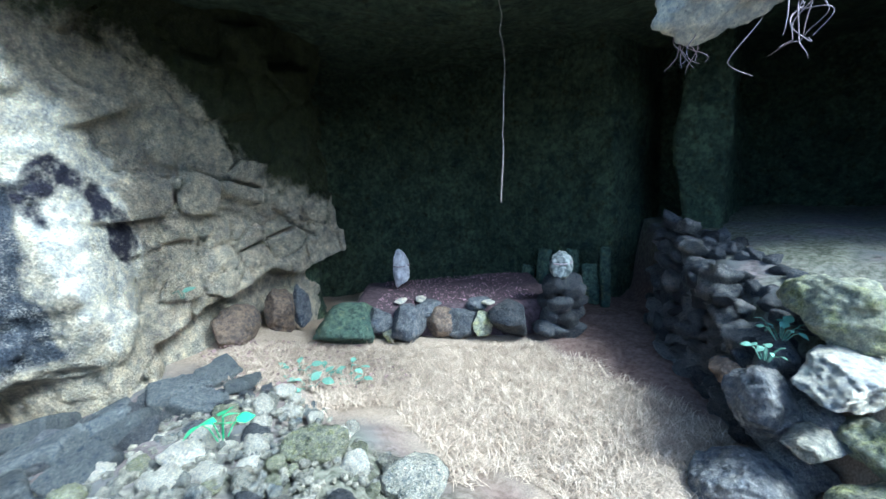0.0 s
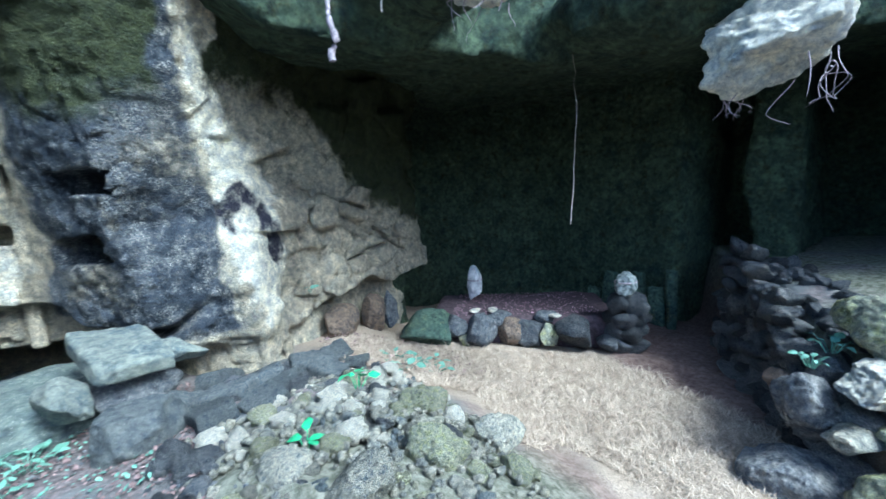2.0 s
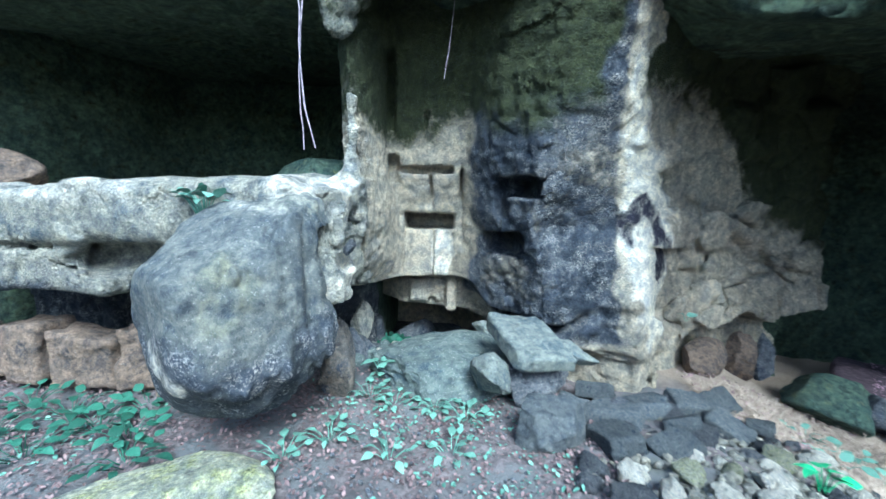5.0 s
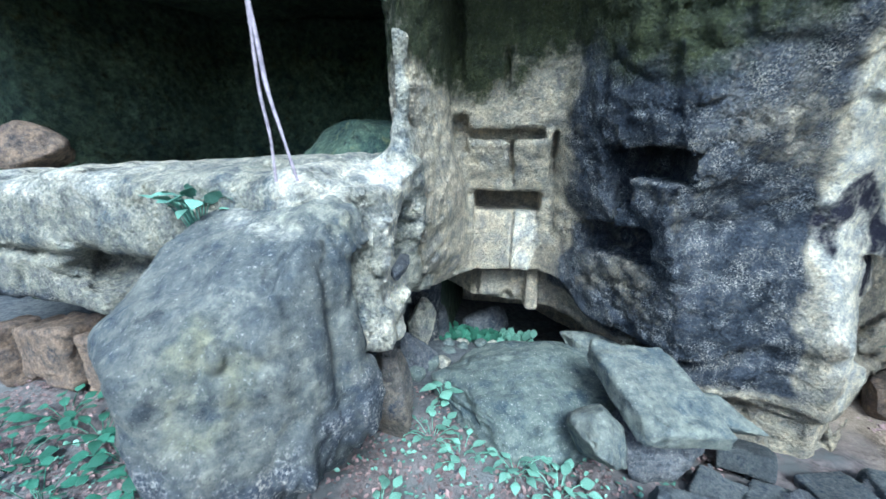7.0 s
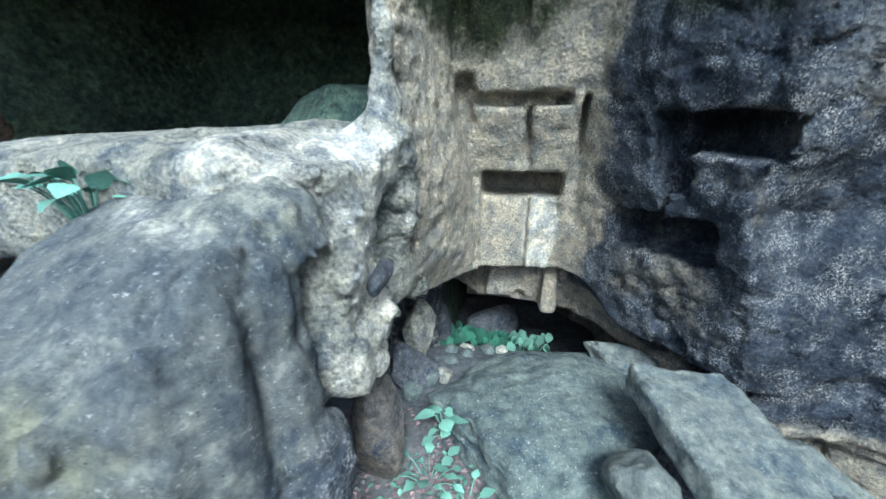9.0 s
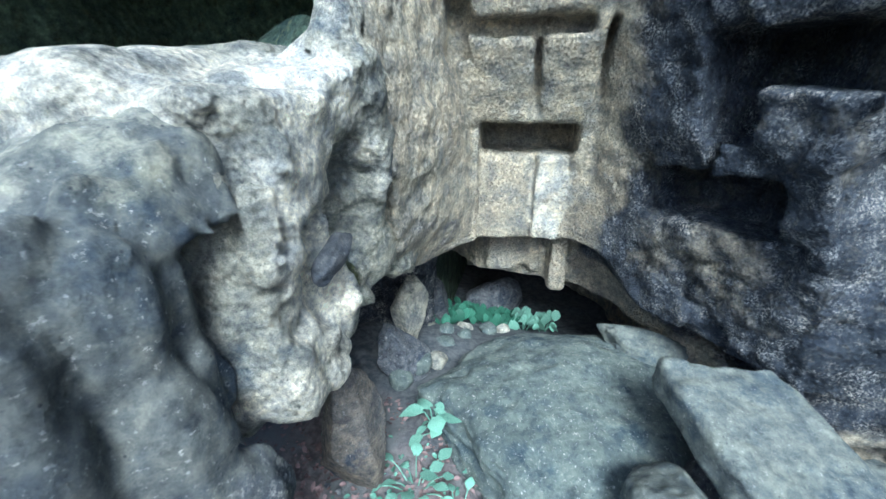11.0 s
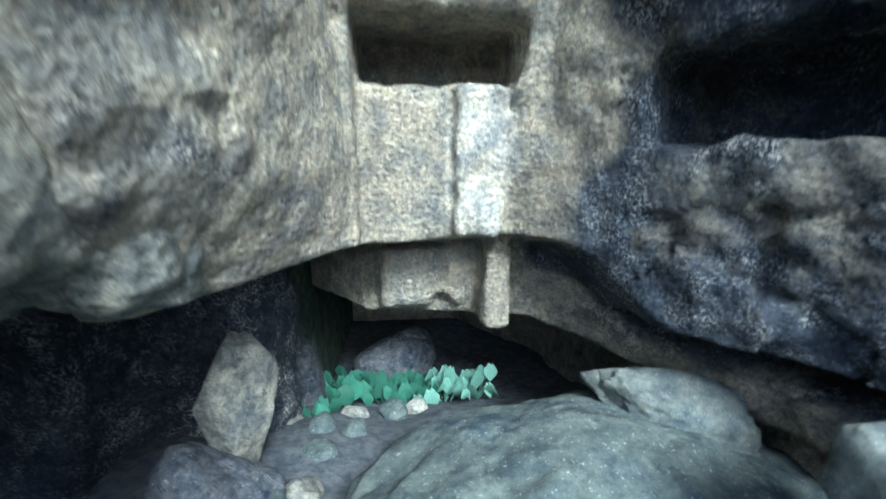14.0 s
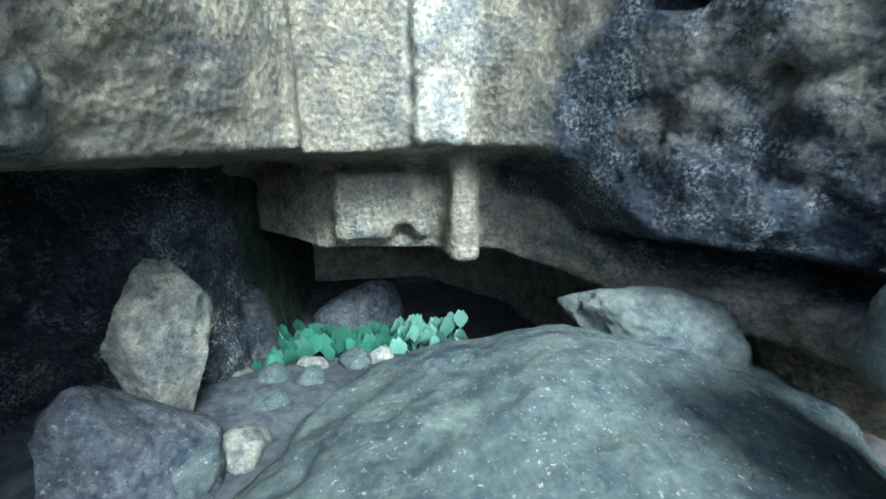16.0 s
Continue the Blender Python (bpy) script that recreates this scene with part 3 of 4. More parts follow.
# Bank out of view, added so that horizon light stays off the caves.
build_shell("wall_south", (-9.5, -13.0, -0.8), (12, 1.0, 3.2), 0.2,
            [(-8.5, 3), (-7.5, -5), (-4, -10), (2, -12), (7.5, -10.5), (9.5, -8), (13, -6), (13, 3)], "added unseen rock bank that blocks low sky light", M_CAVE, 0.3)


def build_ceiling():
    step = 0.06
    P = grid_points((-6.6, -6.9, 2.1), (13.6, 4.4, 4.6), step)
    lip = [(-7, -1.3), (-3, -1.3), (-0.1, -1.5), (1.2, -1.35), (2.0, -1.5), (2.9, -1.7), (3.7, -1.85), (4.7, -2.0), (6.0, -2.5), (7.2, -3.7), (8.0, -5.2), (8.8, -9), (15, -9), (15, 6), (-8, 6)]
    d = outline_distance(P[:, :, 0, 0], P[:, :, 0, 1], lip)
    px = P[:, :, 0, 0]
    under = 3.45 - 0.38 * step01(px, 1.8, 3.2) - 0.14 * np.exp(-(d / 0.35) ** 2) + 0.25 * step01(-d, 0.6, 2.5)
    F = np.maximum(np.repeat(d[:, :, None], P.shape[2], 2), under[:, :, None] - P[..., 2]).astype(np.float32)
    F = join(F, egg_distance(P, (5.45, -3.35, 3.12), (0.6, 1.4, 0.5)), 0.3)
    F = join(F, egg_distance(P, (3.75, -2.6, 3.32), (0.5, 1.0, 0.36)), 0.3)
    F = weather(P, F, 0.09, 0.9, 0.05)
    me = solid_mesh("ceiling", P, F, step)
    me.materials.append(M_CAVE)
    return tagged(new("ceiling", me), "overhanging mossy rock roof of the caves", "ceiling", kind="structure")


build_ceiling()


# ---- helpers for things ----
def part(name, me, mat, parent, label="", at=None):
    ob = new(name, me)
    if mat and not me.materials:
        me.materials.append(mat)
    ob.parent = parent
    if at is not None:
        ob.matrix_local = at
    return tagged(ob, label) if label else ob


def base(name, at, label, category, group=""):
    ob = new(name)
    ob.empty_display_size = 0.1
    ob.matrix_world = at
    return tagged(ob, label, category, group)


def stone_mesh(name, seed, half, cuts=9, bump=0.09, levels=4):
    """A broken stone: a ball cut by random planes, then roughened."""
    bm = bmesh.new()
    bmesh.ops.create_icosphere(bm, subdivisions=levels, radius=1.0)
    v = np.array([p.co[:] for p in bm.verts], np.float32)
    r = np.random.RandomState(seed)
    for _ in range(cuts):
        n = r.normal(size=3)
        n /= np.linalg.norm(n)
        over = v @ n - r.uniform(0.55, 0.85)
        v = v - np.outer(np.maximum(over, 0) * 0.92, n)
    q = v + seed * 1.37
    v = v * (1 + bump * rough(q, 0.55, 4)[:, None] + bump * 0.35 * rough(q, 0.16, 2, True)[:, None])
    v = v * np.array(half) / np.abs(v).max(0)
    me = bpy.data.meshes.new(name)
    bm.to_mesh(me)
    bm.free()
    me.vertices.foreach_set("co", np.ascontiguousarray(v, np.float32).ravel())
    me.polygons.foreach_set("use_smooth", np.ones(len(me.polygons), bool))
    me.update()
    return me


def stone(name, seed, centre, half, turn, mat, label, category="stone", group="", tilt=(0, 0), **kw):
    me = stone_mesh(name, seed, half, **kw)
    me.materials.append(mat)
    ob = new(name, me)
    ob.matrix_world = pose(*centre, tilt[0], tilt[1], turn)
    return tagged(ob, label, category, group)


def block_mesh(name, seed, half, step=0.025, soft=0.03, chip=0.02):
    """An angular block: a soft-edged box, chipped and worn."""
    reach = [h + 0.06 for h in half]
    P = grid_points([-r for r in reach], reach, step)
    Q = P + np.float32(seed * 2.13)
    lean = np.float32(0.18) * np.array([noise3(np.full((1, 3), seed * 0.71 + k, np.float32), 0.37)[0] for k in range(3)], np.float32)
    S = P + np.stack([lean[0] * P[..., 1], lean[1] * P[..., 0], lean[2] * P[..., 0]], -1)
    F = box_distance(S, (0, 0, 0), half, soft=soft).astype(np.float32)
    F = F + chip * rough(Q, max(half) * 0.8, 4) + 0.4 * chip * rough(Q, 0.12, 2, True)
    F = blocky(Q, F, max(half) * 1.1, chip * 0.9, chip * 0.3)
    return solid_mesh(name, P, F, step)


def block(name, seed, centre, half, angles, mat, label, category="stone", group="", **kw):
    me = block_mesh(name, seed, half, **kw)
    me.materials.append(mat)
    ob = new(name, me)
    ob.matrix_world = pose(*centre, *angles)
    return tagged(ob, label, category, group)


def tube_mesh(name, points, radii, sides=7, wobble=0.0, seed=0):
    """A root or stalk: a tapered tube along the points."""
    pts = np.array(points, float)
    t = np.linspace(0, len(pts) - 1, max(8, 7 * len(pts)))
    path = np.stack([np.interp(t, np.arange(len(pts)), pts[:, k]) for k in range(3)], 1)
    for _ in range(2):
        path[1:-1] = (path[:-2] + 2 * path[1:-1] + path[2:]) / 4
    rad = np.interp(t, np.linspace(0, len(pts) - 1, len(radii)), radii)
    if wobble:
        path = path + wobble * np.stack([noise3(path * 1.0 + seed + 9 * k, 0.12) for k in range(3)], 1)
        rad = rad * (1 + 0.35 * noise3(path + seed, 0.04))
    tan = np.gradient(path, axis=0)
    tan /= np.linalg.norm(tan, axis=1, keepdims=True) + 1e-9
    ref = np.where(np.abs(tan[:, 2:3]) > 0.9, np.array([[1.0, 0, 0]]), np.array([[0, 0, 1.0]]))
    a = np.cross(tan, ref)
    a /= np.linalg.norm(a, axis=1, keepdims=True) + 1e-9
    b = np.cross(tan, a)
    ang = np.linspace(0, 2 * math.pi, sides, endpoint=False)
    ring = path[:, None] + rad[:, None, None] * (np.cos(ang)[None, :, None] * a[:, None] + np.sin(ang)[None, :, None] * b[:, None])
    n = len(path)
    idx = np.arange(n * sides).reshape(n, sides)
    nxt = np.roll(idx, -1, 1)
    faces = np.stack([idx[:-1], nxt[:-1], nxt[1:], idx[1:]], -1).reshape(-1, 4)
    return numpy_mesh(name, ring.reshape(-1, 3), faces)


def plain_material(name, colour, second, scale=20.0, roughness=0.7, bump=0.004, vary=0.0, through_light=0.0):
    m, n, l = material(name, roughness)
    a = tex(n, l, scale, 6)
    c = mix(n, l, ramp(n, l, a, 0.38, 0.62), colour, second)
    if vary:
        info = n.new("ShaderNodeObjectInfo")
        c = mix(n, l, 1.0, c, ramp(n, l, info.outputs["Random"], 0, 1, (1 - vary,) * 3 + (1,), (1 + vary,) * 3 + (1,)), "MULTIPLY")
        geo = n.new("ShaderNodeNewGeometry")
        c = mix(n, l, 1.0, c, ramp(n, l, geo.outputs["Random Per Island"], 0, 1, (1 - vary,) * 3 + (1,), (1 + vary,) * 3 + (1,)), "MULTIPLY")
    l.new(c, n["Principled BSDF"].inputs["Base Color"])
    if through_light:
        n["Principled BSDF"].inputs["Subsurface Weight"].default_value = through_light
        n["Principled BSDF"].inputs["Subsurface Radius"].default_value = (0.01, 0.02, 0.008)
    relief(n, l, ((a, bump),), 0.6)
    return m


M_LEAF = plain_material("green_leaf", (0.025, 0.085, 0.055), (0.055, 0.15, 0.10), 25, 0.5, 0.002, 0.35)
M_BRIGHT = plain_material("bright_green_leaf", (0.06, 0.33, 0.13), (0.10, 0.45, 0.20), 20, 0.45, 0.002, 0.2)
M_PALELEAF = plain_material("pale_green_leaf", (0.09, 0.21, 0.155), (0.21, 0.36, 0.28), 25, 0.5, 0.002, 0.35)
M_DRYLEAF = plain_material("dry_leaf", (0.13, 0.088, 0.088), (0.27, 0.19, 0.18), 12, 0.8, 0.002, 0.45)
M_STRAW = plain_material("dry_straw", (0.38, 0.30, 0.23), (0.58, 0.48, 0.38), 8, 0.8, 0.001, 0.35)
M_ROOT = plain_material("pale_root", (0.36, 0.30, 0.27), (0.60, 0.53, 0.48), 60, 0.8, 0.003, 0.15)
M_ROOTDARK = plain_material("grey_vine", (0.22, 0.19, 0.22), (0.42, 0.36, 0.40), 50, 0.8, 0.003, 0.15)
M_CLOTH = plain_material("white_wrapping", (0.38, 0.38, 0.43), (0.80, 0.80, 0.84), 9, 0.6, 0.01)
M_BROWN = rock_material("brown_stone", (0.27, 0.205, 0.165), (0.18, 0.14, 0.12), (0.08, 0.07, 0.06), 0.3, 30, 0.008, (), 0.0, 0.3)
M_BROWNGREY = rock_material("brown_grey_stone", (0.26, 0.22, 0.18), (0.12, 0.125, 0.14), (0.04, 0.045, 0.055), 0.5, 34, 0.008)
M_TEAL = rock_material("algae_stone", (0.10, 0.17, 0.15), (0.15, 0.21, 0.16), (0.045, 0.06, 0.055), 0.2, 24, 0.007, (), 0.3, 0.3)

# ---- large boulders ----
def build_big_boulder():
    step = 0.02
    P = grid_points((-1.75, -2.95, -0.05), (0.05, -1.0, 2.05), step)
    F = egg_distance(P, (-0.80, -1.95, 0.98), (0.78, 0.76, 0.98))
    def plane(nx, ny, nz, at):
        k = math.sqrt(nx * nx + ny * ny + nz * nz)
        return ((P[..., 0] - at[0]) * nx + (P[..., 1] - at[1]) * ny + (P[..., 2] - at[2]) * nz) / k
    for nx, ny, nz, at in ((-0.2, -0.5, 0.9, (-0.5, -1.9, 1.66)), (1, -0.25, 0.1, (-0.17, -1.9, 1.2)), (-0.6, -0.8, -0.15, (-1.12, -2.45, 0.9)),
                           (0.5, -0.8, 0.15, (-0.35, -2.42, 1.0)), (-0.1, -0.75, -0.75, (-0.6, -2.5, 0.38)), (0.55, -0.25, -0.8, (-0.34, -2.2, 0.34)), (-0.8, -0.2, 0.5, (-1.22, -2.0, 1.4))):
        F = -join(-F, -plane(nx, ny, nz, at), 0.10)
    back = -1.86 + 0.5 * np.maximum(0, -P[..., 0] - 0.3) + 2.0 * step01(P[..., 2], 1.42, 1.6)
    F = -join(-F, -(P[..., 1] - back) * 0.8, 0.06)
    F = weather(P, F, 0.035, 0.5, 0.010)
    near = np.abs(F) < 0.12
    q = P[near] * np.array((1.0, 1.0, 0.28), np.float32)
    F[near] += 0.055 * rough(q, 0.17, 3, True) * step01(P[near][:, 0], -0.95, -0.45) + 0.005 * rough(P[near], 0.06, 2)
    me = solid_mesh("big_boulder", P, F, step)
    v = points_of(me)
    # Darker, bluish tone towards the boulder's foot.
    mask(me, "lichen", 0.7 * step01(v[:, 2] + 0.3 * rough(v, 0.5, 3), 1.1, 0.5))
    mask(me, "lime", 0.22 * blob(v, (-0.6, -2.0, 1.75), (0.8, 0.5, 0.25)) + 0.38 * blob(v, (-1.0, -2.55, 0.58), (0.24, 0.4, 0.17), 0.8))
    mask(me, "soot_shade", 0 * v[:, 0])
    mask(me, "moss", 0 * v[:, 0])
    mask(me, "ochre", 0.42 * blob(v, (-0.62, -2.4, 1.12), (0.15, 0.5, 0.36), 0.6) + 0.3 * blob(v, (-0.35, -1.9, 1.7), (0.4, 0.3, 0.2)))
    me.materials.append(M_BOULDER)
    return tagged(new("big_boulder", me), "huge rounded grey boulder leaning against the ledge", "boulder")


build_big_boulder()
stone("flat_boulder", 3, (0.72, -0.56, -0.14), (0.96, 0.70, 0.34), 25, M_SLAB, "broad smooth grey boulder on the ground below the niche", "boulder", cuts=2, bump=0.085, levels=6)
block("leaning_slab", 11, (1.40, -1.10, 0.40), (0.25, 0.36, 0.075), (13, 5, 14), M_PALESLAB, "pale grey flat slab lying on rubble", "stone slab", step=0.016, soft=0.025, chip=0.018)
stone("slab_fragment", 12, (1.08, -1.30, 0.18), (0.19, 0.26, 0.20), 20, M_PALESLAB, "grey stone wedged under the flat slab", "stone", levels=5)
stone("slab_fragment", 13, (1.80, -1.16, 0.34), (0.22, 0.15, 0.10), -30, M_PALESLAB, "grey stone beside the flat slab", "stone", levels=5, tilt=(0, 14))
stone("support_stone", 15, (1.45, -1.05, 0.08), (0.34, 0.30, 0.30), 50, M_LAVA, "dark stone under the flat slab", "stone", levels=4)
stone("wedged_stone", 14, (1.16, -0.16, 0.13), (0.30, 0.18, 0.15), -20, M_PALESLAB, "rough grey stone beside the broad boulder", "stone", levels=5, cuts=16, bump=0.14)
stone("dark_boulder", 21, (1.50, -1.72, -0.03), (0.31, 0.28, 0.27), 10, M_GREYSLAB, "dark blue-grey boulder at the edge of the rubble", "boulder", levels=5, cuts=14, bump=0.07)
stone("mossy_flat_rock", 22, (-1.06, -2.60, -0.25), (0.80, 0.50, 0.19), 12, M_MOSSY, "low flat rock covered with moss and lichen", "rock", levels=5, bump=0.05)
stone("round_boulder", 23, (-4.5, -0.35, 1.75), (0.34, 0.32, 0.30), 0, M_BROWN, "rounded reddish boulder on the ledge", "boulder", levels=4, cuts=3)
for k in range(7):
    block("brown_block", 30 + k, (-4.15 + 0.36 * k, -1.12 + 0.06 * (k % 2), -0.05 + 0.04 * (k % 3)), (0.18, 0.18, 0.30 - 0.05 * (k % 3 == 1)), (0, 0, 7 * k - 20), M_BROWN, "brown weathered block under the ledge", "rock", "blocks under the ledge", step=0.03)
stone("cave_rock", 26, (-1.02, 0.12, 1.54), (1.08, 0.50, 0.56), 8, M_TEAL, "dim blue-green rock behind the ledge", "rock", levels=5, cuts=5)
stone("upright_stone", 27, (-0.36, -1.20, 0.12), (0.17, 0.18, 0.44), 15, M_BROWNGREY, "brown and blue-grey upright stone under the pitted edge", "rock", levels=5, cuts=8, bump=0.06)
stone("brown_foot_rock", 28, (3.66, 0.06, -0.10), (0.34, 0.20, 0.26), 32, M_BROWN, "smooth brown rock under the overhanging slab", "rock", levels=5, cuts=10, bump=0.05)
stone("brown_foot_rock", 29, (4.30, 0.36, -0.12), (0.24, 0.18, 0.36), 25, M_BROWN, "lumpy brown rock under the overhanging slab", "rock", levels=5, cuts=8)
stone("brown_foot_rock", 34, (4.62, 0.46, -0.20), (0.16, 0.15, 0.34), 60, M_LAVA, "dark stone under the overhanging slab", "rock", levels=4, cuts=8)
stone("dark_pebble", 24, (-0.15, -1.51, 1.26), (0.045, 0.105, 0.045), 0, M_LAVA, "dark oval stone stuck in the rock face", "stone", levels=4, tilt=(25, 0))
# stones in the hollow below the niche
stone("hollow_stone", 41, (-0.46, 0.00, 0.10), (0.17, 0.17, 0.30), 30, M_PALE, "pitted pale rock standing in the hollow", "rock", levels=5)
stone("hollow_stone", 42, (-0.42, -0.28, -0.10), (0.22, 0.20, 0.26), 70, M_LAVA, "blue-grey rock standing in the hollow", "rock", levels=5)
stone("hollow_stone", 43, (-0.38, 0.62, -0.15), (0.10, 0.14, 0.36), 20, M_LAVA, "upright grey slab at the back of the hollow", "rock", levels=4, tilt=(0, -14))
stone("hollow_stone", 44, (0.05, 1.32, -0.46), (0.34, 0.2, 0.26), 20, M_LAVA, "dark rock at the back of the hollow", "rock", levels=4)
for k, (x, y, z, r) in enumerate(((-0.44, 0.38, -0.36, 0.15), (-0.20, 0.10, -0.26, 0.10), (-0.22, 0.34, -0.30, 0.10), (-0.10, 0.50, -0.36, 0.09), (-0.05, 0.28, -0.27, 0.08),
                                  (-0.30, -0.28, -0.14, 0.11), (-0.18, -0.16, -0.20, 0.09), (-0.38, -0.42, -0.18, 0.10), (0.10, 0.55, -0.36, 0.09), (0.22, 0.62, -0.40, 0.08))):
    stone("round_stone", 50 + k, (x, y, z), (r, r * 0.9, r * 0.85), 40 * k, M_SLAB if k % 3 else M_PALE, "rounded grey-pink stone in the hollow", "stone", "stones in the hollow", levels=3, cuts=5)

# ---- rubble heap ----
def scattered(count, region, spacing, seed):
    """Random places in plan, kept apart by spacing(size)."""
    r = np.random.RandomState(seed)
    out = []
    for _ in range(count * 40):
        x, y, s = r.uniform(region[0], region[1]), r.uniform(region[2], region[3]), r.rand() ** 2
        size = spacing[0] + (spacing[1] - spacing[0]) * s
        if all((x - a) ** 2 + (y - b) ** 2 > (0.72 * (size + c)) ** 2 for a, b, c in out):
            out.append((x, y, size))
        if len(out) >= count:
            break
    return out


def on_heap(x, y):
    return ((x - 2.65) / 1.05) ** 2 + ((y + 2.75) / 1.75) ** 2 < 1 and not (x < 1.95 and y < -3.4)


dice = np.random.RandomState(5)
kinds = {"dark": M_LAVA, "white": M_WHITE, "pale": M_PALE, "mossy": M_MOSSY}
words = {"white": "whitish pitted stone in the rubble heap", "dark": "dark blue-grey lava stone in the rubble heap", "pale": "pale weathered stone in the rubble heap", "mossy": "lichen-covered stone in the rubble heap"}
templates = {}
for kind, mat in kinds.items():
    for k in range(5):
        me = stone_mesh("rubble_stone", 100 + k + 10 * len(kind), (1.0, 0.85, 0.68), levels=4, bump=0.20, cuts=13)
        me.materials.append(mat)
        templates[kind, k] = me
for x, y, size in scattered(210, (1.5, 3.8, -4.5, -0.9), (0.055, 0.21), 8):
    if not on_heap(x, y):
        continue
    kind = "dark" if y > -1.95 + 0.25 * (x - 2.4) or x < 1.9 else ("white" if y > -3.3 and dice.rand() < (0.8 if y > -2.75 else 0.35) else "dark" if dice.rand() < 0.12 else "pale" if dice.rand() < 0.45 else "mossy")
    ob = new("rubble_stone", templates[kind, dice.randint(5)])
    z = float(ground_z(np.float64(x), np.float64(y)))
    ob.matrix_world = pose(x, y, z + size * 0.3, dice.uniform(-25, 25), dice.uniform(-25, 25), dice.uniform(0, 360)) @ Matrix.Diagonal((size, size, size, 1))
    tagged(ob, words[kind], "stone", "rubble heap")
slabs = [block_mesh("rubble_slab", 170 + k, (0.9, 0.75, 0.42), 0.07, 0.12, 0.07) for k in range(5)]
for me in slabs:
    me.materials.append(M_GREYSLAB)
for x, y, size in ((2.10, -0.95, 0.26), (2.45, -1.25, 0.24), (2.9, -1.15, 0.26), (2.55, -1.62, 0.22), (2.1, -1.45, 0.26), (3.2, -1.0, 0.22), (2.95, -1.55, 0.20), (1.95, -1.85, 0.24), (2.3, -2.0, 0.18), (3.3, -1.4, 0.16), (1.78, -1.35, 0.2)):
    ob = new("rubble_slab", slabs[dice.randint(5)])
    ob.matrix_world = pose(x, y, float(ground_z(np.float64(x), np.float64(y))) + 0.06, dice.uniform(-30, 30), dice.uniform(-30, 30), dice.uniform(0, 360)) @ Matrix.Diagonal((size * 0.92, size * 0.80, size * 0.72, 1))
    tagged(ob, "flat grey broken slab at the foot of the wall", "stone slab", "dark slabs")

# ---- raised platform with stones along its front ----
platform = base("stone_platform", pose(0, 0, 0), "low earthen platform held by a row of stones", "platform")
P = grid_points((4.9, -2.5, -0.95), (8.4, 1.6, -0.1), 0.035)
me = solid_mesh("earth_fill", P, weather(P, box_distance(P, (6.66, -0.40, -0.62), (1.45, 0.84, 0.29), -42, soft=0.08), 0.03, 0.3), 0.035)
M_EARTH = plain_material("dark_earth", (0.07, 0.052, 0.06), (0.14, 0.10, 0.115), 18, 0.95, 0.02)
part("earth_fill", me, M_EARTH, platform, "dark trodden earth")
for k, (x, y, z, hx, hz, mat, text) in enumerate(((4.98, -0.20, -0.46, 0.42, 0.32, M_TEAL, "large rounded boulder green with algae"),
                                             (5.36, -0.55, -0.60, 0.13, 0.12, M_MOSSY, "small mossy stone"), (5.62, -0.62, -0.50, 0.32, 0.26, M_LAVA, "dark lava boulder"),
                                             (5.92, -0.95, -0.52, 0.19, 0.20, M_BROWN, "tan stone"), (6.16, -1.10, -0.52, 0.27, 0.24, M_LAVA, "dark boulder with mossy foot"),
                                             (6.33, -1.34, -0.56, 0.17, 0.18, M_MOSSY, "mossy stone"), (6.60, -1.60, -0.52, 0.30, 0.25, M_LAVA, "violet-grey boulder"),
                                             (6.82, -1.98, -0.66, 0.16, 0.12, M_LAVA, "small dark stone"), (5.30, -0.36, -0.42, 0.20, 0.16, M_LAVA, "dark stone"),
                                             (6.38, -1.22, -0.34, 0.15, 0.10, M_LAVA, "small dark stone"), (5.90, -0.72, -0.36, 0.17, 0.11, M_LAVA, "small dark stone"))):
    part("stone", stone_mesh("stone", 70 + k, (hx * 1.25, hx * 1.0, hz * 1.05), levels=4, cuts=7 if k == 0 else 12), mat, platform, text, pose(x, y, z, 0, 0, 37 * k))
for k, (x, y, r) in enumerate(((5.75, -0.30, 0.15), (5.98, -0.48, 0.15), (6.42, -1.36, 0.16))):
    stone("flat_pale_stone", 80 + k, (x, y, -0.29), (r, r * 0.6, 0.028), 30 + 35 * k, M_WHITE, "thin pale flat stone lying on the platform", "stone", "flat stones", levels=3)
pile = base("stone_pile", pose(7.08, -2.10, -0.80), "short pillar of piled dark stones", "stone pile")
me_small = [stone_mesh("stone", 90 + k, (1, 0.9, 0.75), levels=3) for k in range(3)]
for m_ in me_small:
    m_.materials.append(M_LAVA)
for k in range(16):
    row = k // 4
    part("stone", me_small[k % 3], None, pile, "", pose(0.17 * math.cos(1.57 * k + row), 0.17 * math.sin(1.57 * k + row), 0.10 + 0.2 * row, 20 * k, 15, 50 * k) @ Matrix.Diagonal((0.19, 0.17, 0.15, 1)))


M_SACK = plain_material("grey_cloth", (0.10, 0.12, 0.125), (0.34, 0.37, 0.37), 14, 0.9, 0.006)


